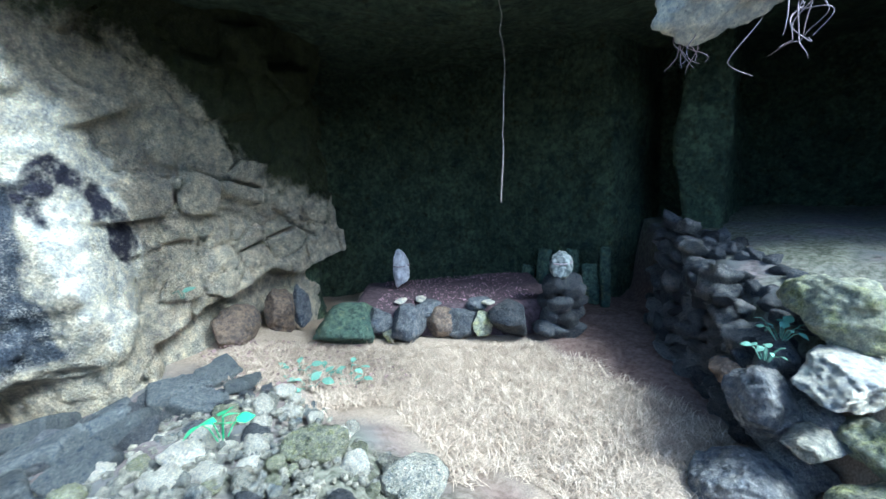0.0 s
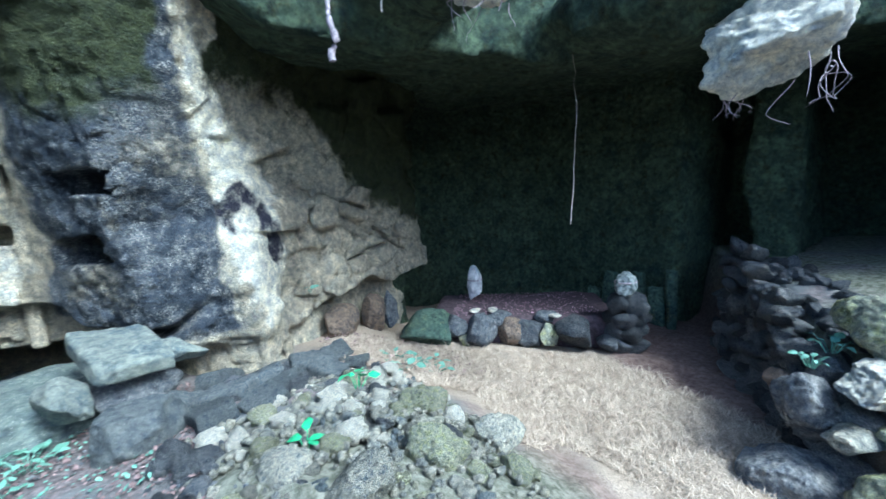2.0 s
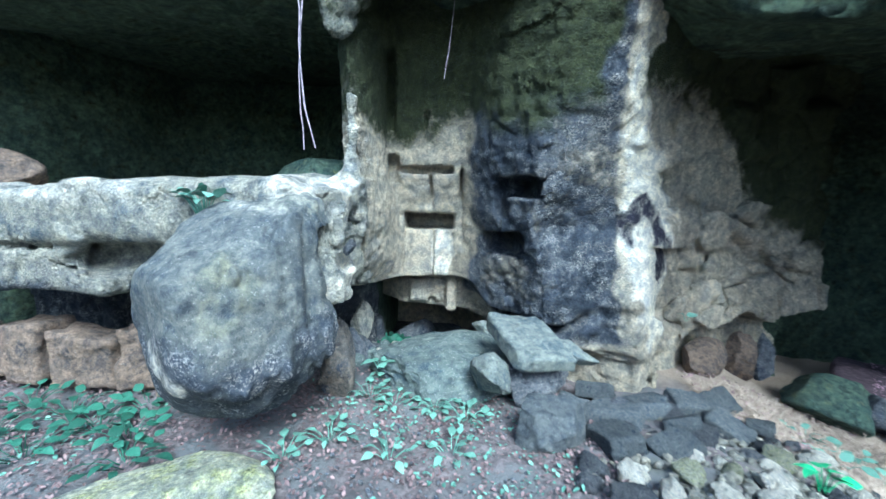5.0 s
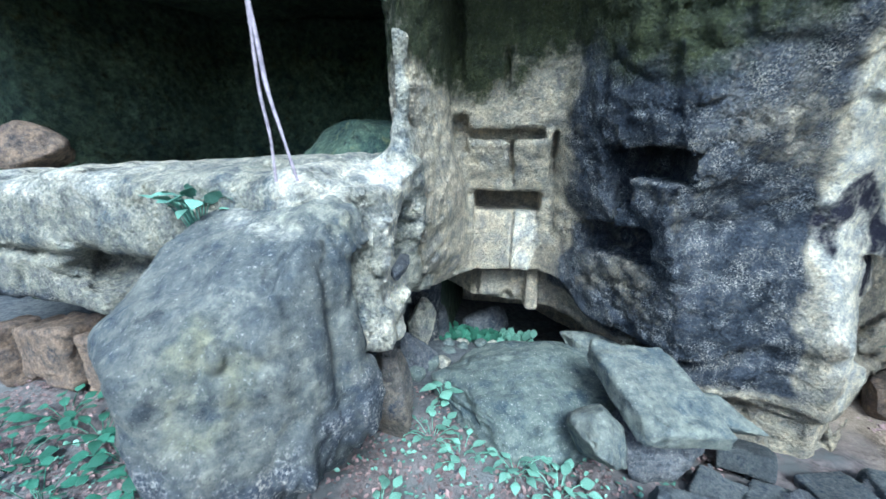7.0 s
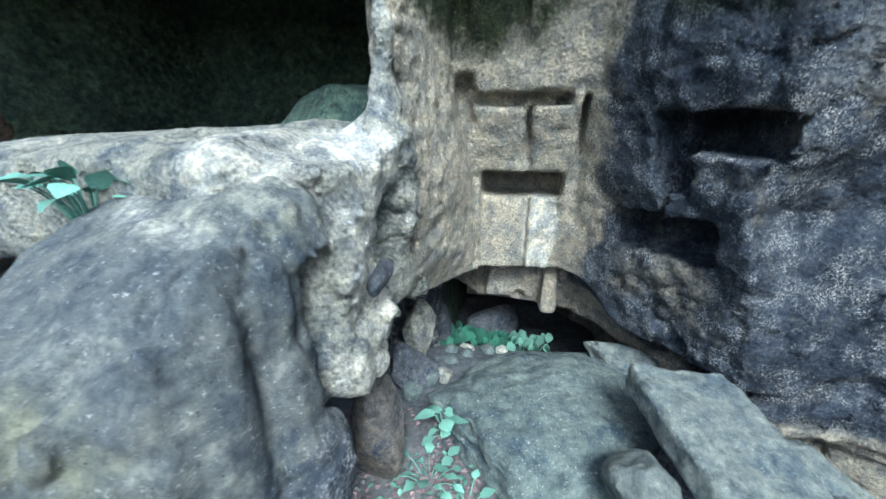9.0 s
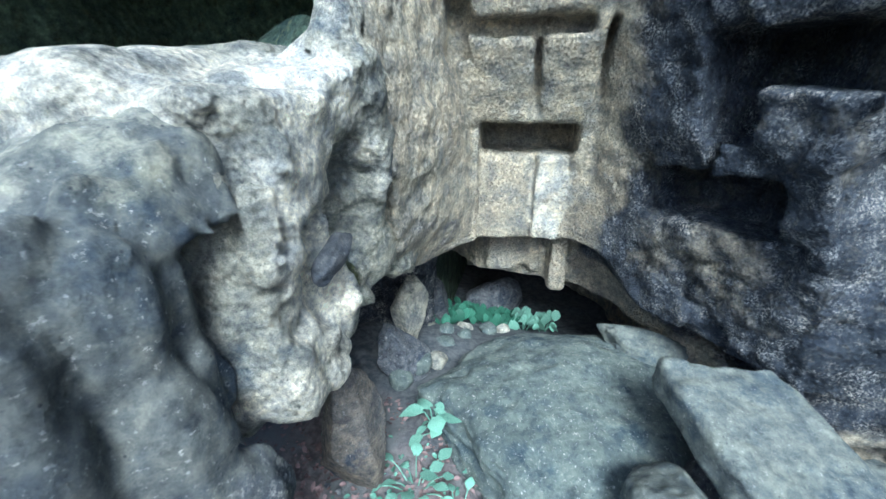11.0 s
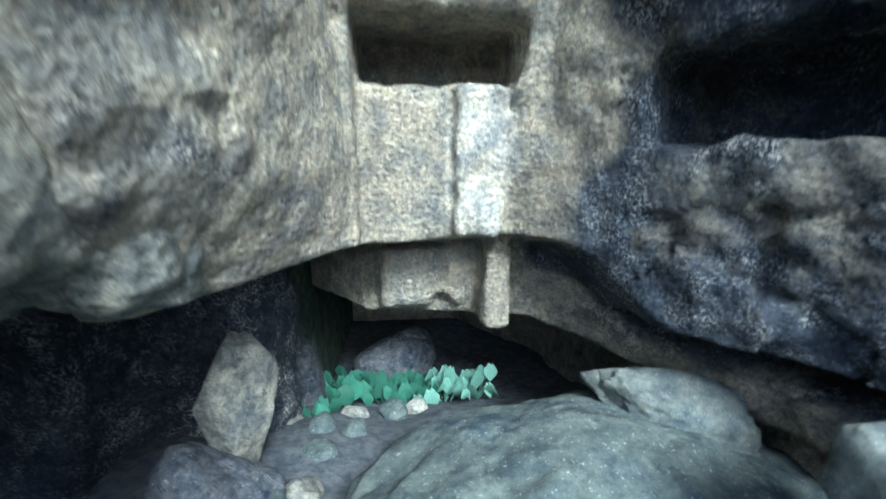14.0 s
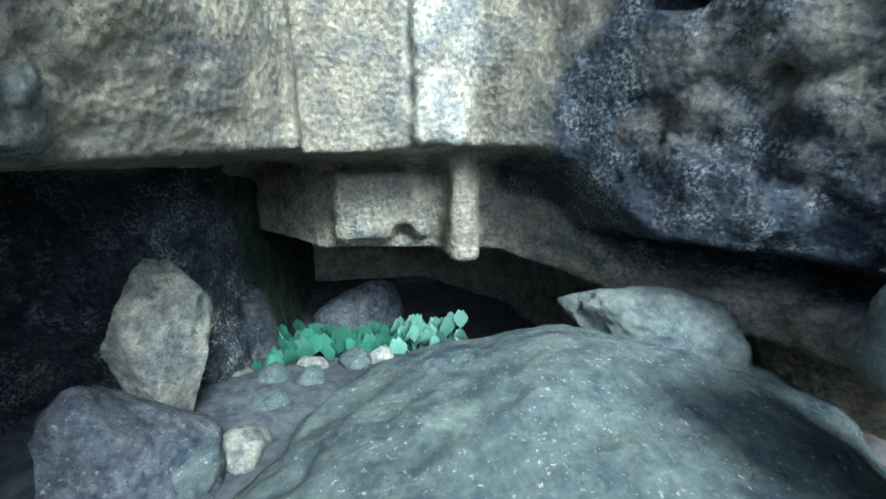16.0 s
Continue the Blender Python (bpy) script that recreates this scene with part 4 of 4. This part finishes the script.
def wrapped_bundle(seed, at, half, label, mat):
    top = base("wrapped_bundle", at, label, "bundle")
    body = stone_mesh("cloth", seed, half, levels=5, cuts=4, bump=0.10)
    v = points_of(body)
    body.vertices.foreach_set("co", (v * (1 + 0.05 * rough(v * np.array((1, 1, 0.4), np.float32), 0.07, 3, True)[:, None])).astype(np.float32).ravel())
    part("cloth", body, mat, top, "", pose(0, 0, half[2] * 0.95))
    part("tie", tube_mesh("tie", [(half[0] * 0.95 * math.cos(a), half[1] * 0.95 * math.sin(a), half[2] * 1.2) for a in np.linspace(0, 6.28, 14)], [0.012]), M_ROOTDARK, top)


wrapped_bundle(7, pose(7.08, -2.10, -0.02, 0, 0, 20), (0.17, 0.15, 0.20), "grey cloth bundle tied on top of the stone pile", M_SACK)
wrapped_bundle(9, pose(6.25, 0.28, -0.34, 0, 0, 50), (0.15, 0.14, 0.34), "white cloth bundle standing on the platform", M_CLOTH)

for k, (y, h, w) in enumerate(((-0.55, 0.26, 0.12), (-0.90, 0.44, 0.13), (-1.20, 0.36, 0.10), (-1.46, 0.46, 0.11), (-1.78, 0.34, 0.14), (-2.02, 0.50, 0.08))):
    block("upright_slab", 200 + k, (8.55, y, -0.82 + h * 0.95), (0.09, w, h), (0, 8, 8 * k - 12), M_TEAL, "dim pale stone standing against the cave's back", "stone slab", "stones at the cave's back", step=0.03)

# ---- dry stone wall that holds the bank ----
bank_wall = base("dry_stone_wall", pose(5.5, -4.55, -0.85), "dry stone wall of dark lava rocks against a bank", "stone wall")
lava = [stone_mesh("stone", 120 + k, (1.0, 0.8, 0.7), levels=4, bump=0.16, cuts=14) for k in range(6)]
for m_ in lava:
    m_.materials.append(M_LAVA)
# Paler stones mixed in to stand for bright highlights on the lava.
pitted = [stone_mesh("stone", 130 + k, (1.0, 0.8, 0.7), levels=4, bump=0.16, cuts=14) for k in range(3)]
for m_ in pitted:
    m_.materials.append(M_PITTED)
dice = np.random.RandomState(12)
for course in range(11):
    for k in range(18):
        s = (k + 0.5 * (course % 2) + dice.uniform(-0.2, 0.2)) * 0.19
        top = 0.75 + 0.85 * s / 3.3
        z = 0.06 + 0.155 * course
        if z > top or s > 3.3:
            continue
        into = 0.06 + 0.17 * z + dice.uniform(-0.05, 0.05)
        size = dice.uniform(0.10, 0.20)
        part("stone", (lava[:4] + pitted)[dice.randint(7)], None, bank_wall, "",
             pose(0.83 * s + 0.55 * into, 0.55 * s - 0.83 * into, z, dice.uniform(-30, 30), dice.uniform(-30, 30), 33 + dice.uniform(-40, 40)) @ Matrix.Diagonal((size * dice.uniform(0.9, 1.5), size, size * dice.uniform(0.7, 1.0), 1)))
for k in range(60):
    s, into = dice.uniform(0.2, 3.2), dice.uniform(0.25, 0.85)
    size = dice.uniform(0.07, 0.15)
    x, y = 0.83 * s + 0.55 * into, 0.55 * s - 0.83 * into
    z = float(ground_z(np.float64(x + 5.5), np.float64(y - 4.55))) + 0.85
    part("stone", lava[dice.randint(6)], None, bank_wall, "", pose(x, y, z + 0.05, dice.uniform(-40, 40), dice.uniform(-40, 40), dice.uniform(0, 360)) @ Matrix.Diagonal((size, size, size, 1)))
for k, (c, half, turn, mat, text, tilt) in enumerate((
        ((5.78, -4.82, 0.06), (0.52, 0.27, 0.15), -12, M_WHITE, "large pale flat boulder on the wall's end", (8, 6)),
        ((6.15, -4.72, 0.36), (0.42, 0.36, 0.24), 20, M_MOSSY, "big boulder overgrown with pale moss", (0, 0)),
        ((5.88, -4.17, -0.16), (0.21, 0.12, 0.09), 30, M_BROWN, "tan block sticking out of the wall", (0, 0)),
        ((5.52, -4.46, -0.16), (0.26, 0.22, 0.27), 40, M_PITTED, "pitted dark lava boulder", (0, 12)),
        ((5.28, -4.42, -0.60), (0.38, 0.34, 0.30), 10, M_PITTED, "pitted dark lava boulder at the wall's foot", (0, 0)),
        ((5.42, -4.72, -0.22), (0.27, 0.15, 0.09), -20, M_PALE, "pale flat stone between lava boulders", (0, 8)),
        ((5.15, -5.05, -0.42), (0.42, 0.38, 0.26), 0, M_MOSSY, "low mossy boulder beside the straw", (0, 0)),
        ((5.52, -5.12, -0.20), (0.34, 0.30, 0.22), 50, M_MOSSY, "mossy stone below the pale flat boulder", (0, 0)))):
    stone("wall_end_boulder", 140 + k, c, half, turn, mat, text, "boulder", "boulders at the wall's end", tilt=tilt, levels=5, bump=0.15, cuts=13)

# ---- hanging roots and vines ----
def hanging(name, at, points, radii, mat, label, seed=0, wobble=0.02):
    me = tube_mesh(name, points, radii, wobble=wobble, seed=seed)
    me.materials.append(mat)
    ob = new(name, me)
    ob.matrix_world = pose(*at)
    return tagged(ob, label, "hanging root")


hanging("hanging_root", (5.36, -2.56, 0), [(0, 0, 3.2), (0.02, -0.03, 2.3), (0.0, 0, 1.6), (-0.02, 0.03, 1.18)], [0.0015, 0.002, 0.005, 0.007], M_ROOT, "thin pale root hanging from the cave roof", 1)
hanging("hanging_root", (2.95, -2.32, 0), [(0, 0, 3.3), (0.0, 0, 2.9), (0.02, 0, 2.52)], [0.025, 0.02, 0.03], M_ROOTDARK, "short twisted root with a thick pale tip", 2, 0.04)
hanging("hanging_root", (3.26, -2.55, 0), [(0, 0, 3.2), (0.02, 0, 2.86)], [0.014, 0.008], M_ROOT, "short pale root hanging from the roof", 3)
hanging("vine", (0.06, -2.82, 0), [(0.0, 1.3, 3.55), (-0.02, 0.3, 3.2), (-0.05, 0, 2.9), (-0.05, 0, 2.3), (-0.03, 0, 2.08), (0.02, 0, 1.89)], [0.004, 0.004, 0.004, 0.0035, 0.0035, 0.0032], M_ROOTDARK, "thin pale vine hanging in front of the ledge", 4, 0.010)
hanging("vine", (0.06, -2.82, 0), [(0.06, 1.3, 3.55), (0.02, 0.32, 3.2), (-0.02, 0.02, 2.9), (-0.06, 0.02, 2.3), (-0.05, 0.02, 2.08), (-0.045, 0.02, 1.89)], [0.004, 0.004, 0.004, 0.0035, 0.0035, 0.0032], M_ROOTDARK, "thin pale vine twisted round another", 5, 0.010)
hanging("hanging_root", (-0.27, -1.15, 0), [(-0.02, -0.08, 3.1), (0.0, 0, 2.75), (0.0, 0.02, 2.4)], [0.014, 0.009, 0.016], M_ROOT, "thin root between the rock knob and the pillar", 6)
hanging("vine", (0.55, -0.95, 0), [(0.05, 0, 3.6), (0.02, 0, 3.1), (-0.04, 0, 2.72)], [0.003, 0.003, 0.003], M_ROOTDARK, "short thin vine above the niche", 7)


def root_clump(seed, at, half, label, strands):
    top = base("root_clump", at, label, "root clump")
    part("clod", stone_mesh("clod", seed, half, levels=5, bump=0.2, cuts=12), M_WHITE, top)
    r = np.random.RandomState(seed)
    for k in range(strands):
        a = r.uniform(0, 6.28)
        x, y = half[0] * 0.75 * math.cos(a) * r.rand() ** 0.3, half[1] * 0.75 * math.sin(a)
        drop = r.uniform(0.06, 0.26)
        sway = r.uniform(-0.2, 0.2)
        part("root", tube_mesh("root", [(x, y, -half[2] * 0.5), (x + sway * 0.4, y, -half[2] * 0.9), (x + sway, y + sway * 0.5, -half[2] - drop * 0.5)], [0.0045, 0.003, 0.0015], 5, 0.11, k), M_ROOTDARK, top)


root_clump(61, pose(5.32, -4.22, 2.42), (0.34, 0.40, 0.36), "pale clod with fine roots hanging from the roof's edge", 16)
root_clump(64, pose(3.82, -3.05, 3.05), (0.40, 0.32, 0.32), "pale clod with a few roots on the roof's edge", 8)

# ---- plants ----
def leaf_mesh(name, length, width, fold=0.25, droop=0.3):
    """A heart-shaped leaf with a folded midrib and a drooping tip."""
    rows, verts, faces = 7, [], []
    shape = (0.30, 0.82, 1.0, 0.92, 0.70, 0.38, 0.03)
    for k in range(rows):
        t = k / (rows - 1)
        y, w = length * (t - 0.06 * (k == 0)), width * 0.5 * shape[k]
        z = -droop * length * t * t
        for u in (-1, -0.5, 0, 0.5, 1):
            verts.append((u * w, y - (0.12 * length * abs(u) if k == 0 else 0), z + fold * abs(u) * w - 0.18 * w * (abs(u) == 1)))
    for k in range(rows - 1):
        for j in range(4):
            a = 5 * k + j
            faces.append((a, a + 1, a + 6, a + 5))
    return numpy_mesh(name, np.array(verts), np.array(faces))


LEAVES = {}


def plant(at, count, size, mat, spread, height, label, seed, category="plant", group="", upright=35, drooping=False):
    top = base("leafy_plant", pose(*at), label, category, group)
    if mat.name not in LEAVES:
        LEAVES[mat.name] = [leaf_mesh("leaf", 1.0, w, f, d) for w, f, d in ((0.85, 0.25, 0.3), (0.75, 0.35, 0.5), (0.95, 0.2, 0.15))]
        for m_ in LEAVES[mat.name]:
            m_.materials.append(mat)
    r = np.random.RandomState(seed)
    for k in range(count):
        a = 2.4 * k + r.uniform(-0.4, 0.4)
        d = spread * math.sqrt((k + 0.5) / count)
        h = height * r.uniform(0.5, 1.0)
        x, y = d * math.cos(a), d * math.sin(a)
        s = size * r.uniform(0.65, 1.15)
        part("stem", tube_mesh("stem", [(x * 0.3, y * 0.3, -0.02), (x * 0.7, y * 0.7, h * 0.7), (x, y, h)], [0.004, 0.003], 5), mat, top)
        turn = (r.uniform(-100, -45), r.uniform(-15, 15), 180 + r.uniform(-50, 50)) if drooping else (r.uniform(-10, upright), r.uniform(-25, 25), math.degrees(a) - 90)
        part("leaf", LEAVES[mat.name][k % 3], None, top, "", pose(x, y, h, *turn) @ Matrix.Diagonal((s, s, s, 1)))
    return top


def gz(x, y, up=0.0):
    return (x, y, float(ground_z(np.float64(x), np.float64(y))) + up)


plant((2.90, -2.42, 0.12), 6, 0.13, M_BRIGHT, 0.10, 0.12, "bright green seedling with broad leaves in the rubble", 1)
plant((2.36, -2.95, 0.10), 5, 0.10, M_BRIGHT, 0.09, 0.09, "small bright green seedling in the rubble", 2)
plant((2.60, -0.52, 0.34), 2, 0.12, M_PALELEAF, 0.05, 0.05, "single green leaf growing from the wall's foot", 3)
plant((3.15, -0.42, 0.50), 2, 0.10, M_PALELEAF, 0.05, 0.05, "small leaf growing from the wall", 4)
for k, (x, y) in enumerate(((4.0, -1.35), (4.2, -1.5), (3.8, -1.25), (3.75, -1.6), (4.35, -1.2))):
    plant(gz(x, y, 0.02), 7, 0.09, M_PALELEAF, 0.16, 0.07, "low pale green plant on the earth", 10 + k, group="ground plants")
for k, (x, y, n) in enumerate(((0.57, -1.32, 11), (0.85, -1.45, 9), (0.2, -1.30, 8), (0.02, -0.75, 7), (-0.05, -1.15, 8), (-0.2, -1.85, 9), (-0.45, -2.1, 7), (0.75, -1.95, 6), (0.3, -2.0, 6))):
    plant(gz(x, y, 0.03), n + 6, 0.075, M_PALELEAF, 0.19, 0.08, "low leafy plant with pale green heart-shaped leaves", 20 + k, group="ground plants")
for k, (x, y) in enumerate(((-2.6, -1.6), (-3.1, -1.5), (-2.2, -1.75), (-1.8, -1.9), (-2.9, -2.0), (-3.5, -1.8), (-2.4, -2.15), (-1.55, -2.2), (-3.3, -2.2), (-2.0, -1.45))):
    plant(gz(x, y, 0.03), 16, 0.10, M_LEAF, 0.26, 0.10, "green creeper with small leaves below the ledge", 40 + k, group="ground plants")
plant((-1.16, -1.80, 1.50), 44, 0.085, M_PALELEAF, 0.17, 0.19, "pale green fern growing on the ledge", 60, upright=60)
for k, (x, y, n, mat) in enumerate(((-0.02, 0.98, 11, M_LEAF), (0.22, 0.92, 9, M_LEAF), (-0.22, 0.90, 9, M_LEAF), (0.42, 0.82, 7, M_PALELEAF), (0.58, 0.78, 5, M_PALELEAF), (-0.34, 0.62, 8, M_LEAF))):
    plant((x, y, -0.56 + 0.035 * k if k < 5 else -0.42), n + 7, 0.12, mat, 0.15, 0.17, "cluster of green heart-shaped leaves in the hollow", 70 + k, group="plants in the hollow", drooping=True)
plant((-0.04, -0.82, -0.06), 6, 0.15, M_PALELEAF, 0.08, 0.10, "pale broad-leaved plant beside the boulder", 80)
plant((6.0, -4.45, 0.16), 12, 0.065, M_PALELEAF, 0.14, 0.10, "small pale plant growing from the stone wall", 81)
plant((5.62, -4.42, 0.14), 9, 0.05, M_PALELEAF, 0.10, 0.08, "small pale weed growing from the stone wall", 82)

# ---- litter: straw, dry leaves, gravel, petals ----
def strips(name, x, y, z, length, width, rng, lift):
    """Many thin bent blades in one mesh."""
    n = len(x)
    a = rng.uniform(0, 2 * math.pi, n)
    dx, dy = np.cos(a), np.sin(a)
    rows = []
    for t in (0.0, 0.5, 1.0):
        cz = z + lift * np.sin(t * math.pi * 0.75) * length * rng.uniform(0.3, 1.2, n)
        for side in (-1, 1):
            w = width * (1 - 0.7 * t) * side
            rows.append(np.stack([x + dx * length * t - dy * w, y + dy * length * t + dx * w, cz], 1))
    verts = np.stack(rows, 1).reshape(-1, 3)
    i = np.arange(n)[:, None] * 6
    faces = np.concatenate([i + np.array([[0, 1, 3, 2]]), i + np.array([[2, 3, 5, 4]])])
    return numpy_mesh(name, verts, faces, False)


rng = np.random.RandomState(21)
x, y = rng.uniform(3.2, 7.0, 60000), rng.uniform(-5.2, -0.4, 60000)
p = np.stack([x, y, 0 * x], 1)
inside = (x + 0.35 * (y + 2) + 0.5 * rough(p, 0.8, 3) > 3.75) & (x - 0.25 * (y + 3.3) + 0.2 * rough(p, 0.4, 2) < 6.35) & ((x - 5.5) * 0.55 - (y + 4.55) * 0.83 < 0) & ((x - 6.0) * 0.67 + (y + 1.2) * 0.74 < -0.28)
x, y = x[inside][:26000], y[inside][:26000]
me = strips("straw", x, y, ground_z(x, y) + 0.01, rng.uniform(0.05, 0.17, len(x)), rng.uniform(0.002, 0.0045, len(x)), rng, 0.45)
me.materials.append(M_STRAW)
tagged(new("straw", me), "dry pale straw spread over the earth", "straw", kind="stuff")


def leaf_litter(name, x, y, z, size, rng, mat, label, category):
    n = len(x)
    a = rng.uniform(0, 2 * math.pi, n)
    t1, t2 = rng.normal(0, 0.35, n), rng.normal(0, 0.35, n)
    local = np.array([(-0.5, 0, 0), (-0.15, 0.32, 0.12), (0.25, 0.26, 0.10), (0.5, 0, 0.02), (0.25, -0.26, 0.10), (-0.15, -0.32, 0.12)])
    c, s = np.cos(a)[:, None], np.sin(a)[:, None]
    lx, ly, lz = (local[None, :, k] * size[:, None] for k in range(3))
    X, Y = x[:, None] + c * lx - s * ly, y[:, None] + s * lx + c * ly
    Z = z[:, None] + lz + t1[:, None] * lx + t2[:, None] * ly + 0.2 * size[:, None]
    verts = np.stack([X, Y, Z], -1).reshape(-1, 3)
    i = np.arange(n)[:, None] * 6
    faces = np.concatenate([i + np.array([[0, 5, 4, 3]]), i + np.array([[0, 3, 2, 1]])])
    me = numpy_mesh(name, verts, faces, False)
    me.materials.append(mat)
    return tagged(new(name, me), label, category, kind="stuff")


x, y = rng.uniform(-4.0, 1.9, 15000), rng.uniform(-4.5, -0.6, 15000)
leaf_litter("dry_leaves", x, y, ground_z(x, y) + 0.03, rng.uniform(0.012, 0.042, 15000), rng, M_DRYLEAF, "reddish dry leaves scattered on the ground", "dry leaves")
x, y = rng.uniform(3.2, 4.9, 900), rng.uniform(-1.7, -0.2, 900)
leaf_litter("earth_leaves", x, y, ground_z(x, y) + 0.03, rng.uniform(0.015, 0.05, 900), rng, M_DRYLEAF, "dry leaves on the bare earth", "dry leaves")
x, y = rng.uniform(-4.0, 1.6, 5000), rng.uniform(-4.3, -0.9, 5000)
keep = rough(np.stack([x, y, 0 * x], 1), 0.7, 3) > 0.05
x, y = x[keep], y[keep]
leaf_litter("green_leaves", x, y, ground_z(x, y) + 0.04, rng.uniform(0.015, 0.045, len(x)), rng, M_PALELEAF, "small pale green leaves among the litter", "leaves")
u, w = rng.uniform(-1.1, 1.2, 1500), rng.uniform(-0.7, 0.75, 1500)
M_PETAL = plain_material("pink_chips", (0.42, 0.22, 0.30), (0.60, 0.42, 0.48), 30, 0.8, 0.002, 0.3)
leaf_litter("pink_chips", 6.66 + 0.743 * u + 0.669 * w, -0.40 - 0.669 * u + 0.743 * w, np.full(1500, -0.325), rng.uniform(0.012, 0.03, 1500), rng, M_PETAL, "pinkish chips strewn over the platform", "litter")


def gravel(name, x, y, size, mat, label):
    bm = bmesh.new()
    bmesh.ops.create_icosphere(bm, subdivisions=1, radius=1.0)
    v = np.array([q.co[:] for q in bm.verts])
    f = np.array([[q.index for q in face.verts] for face in bm.faces])
    bm.free()
    n = len(x)
    r = np.random.RandomState(3)
    verts = v[None] * (1 + 0.3 * r.uniform(-1, 1, (n, len(v), 1))) * (size[:, None, None] * r.uniform(0.6, 1.2, (n, 1, 3)))
    verts = verts + np.stack([x, y, ground_z(x, y) + 0.3 * size + 0.02], 1)[:, None]
    faces = f[None] + (np.arange(n) * len(v))[:, None, None]
    me = numpy_mesh(name, verts.reshape(-1, 3), faces.reshape(-1, 3), False)
    me.materials.append(mat)
    return tagged(new(name, me), label, "gravel", kind="stuff")


x, y = rng.normal(2.7, 0.6, 1300), rng.normal(-2.9, 0.9, 1300)
keep = np.array([on_heap(a, b) for a, b in zip(x, y)])
gravel("gravel", x[keep], y[keep], rng.uniform(0.012, 0.04, keep.sum()), M_PALE, "pale broken gravel between the rubble stones")
x, y = rng.uniform(-0.5, 2.2, 500), rng.uniform(-3.2, -0.9, 500)
gravel("small_gravel", x, y, rng.uniform(0.006, 0.022, 500), M_LAVA, "small dark gravel on the ground")
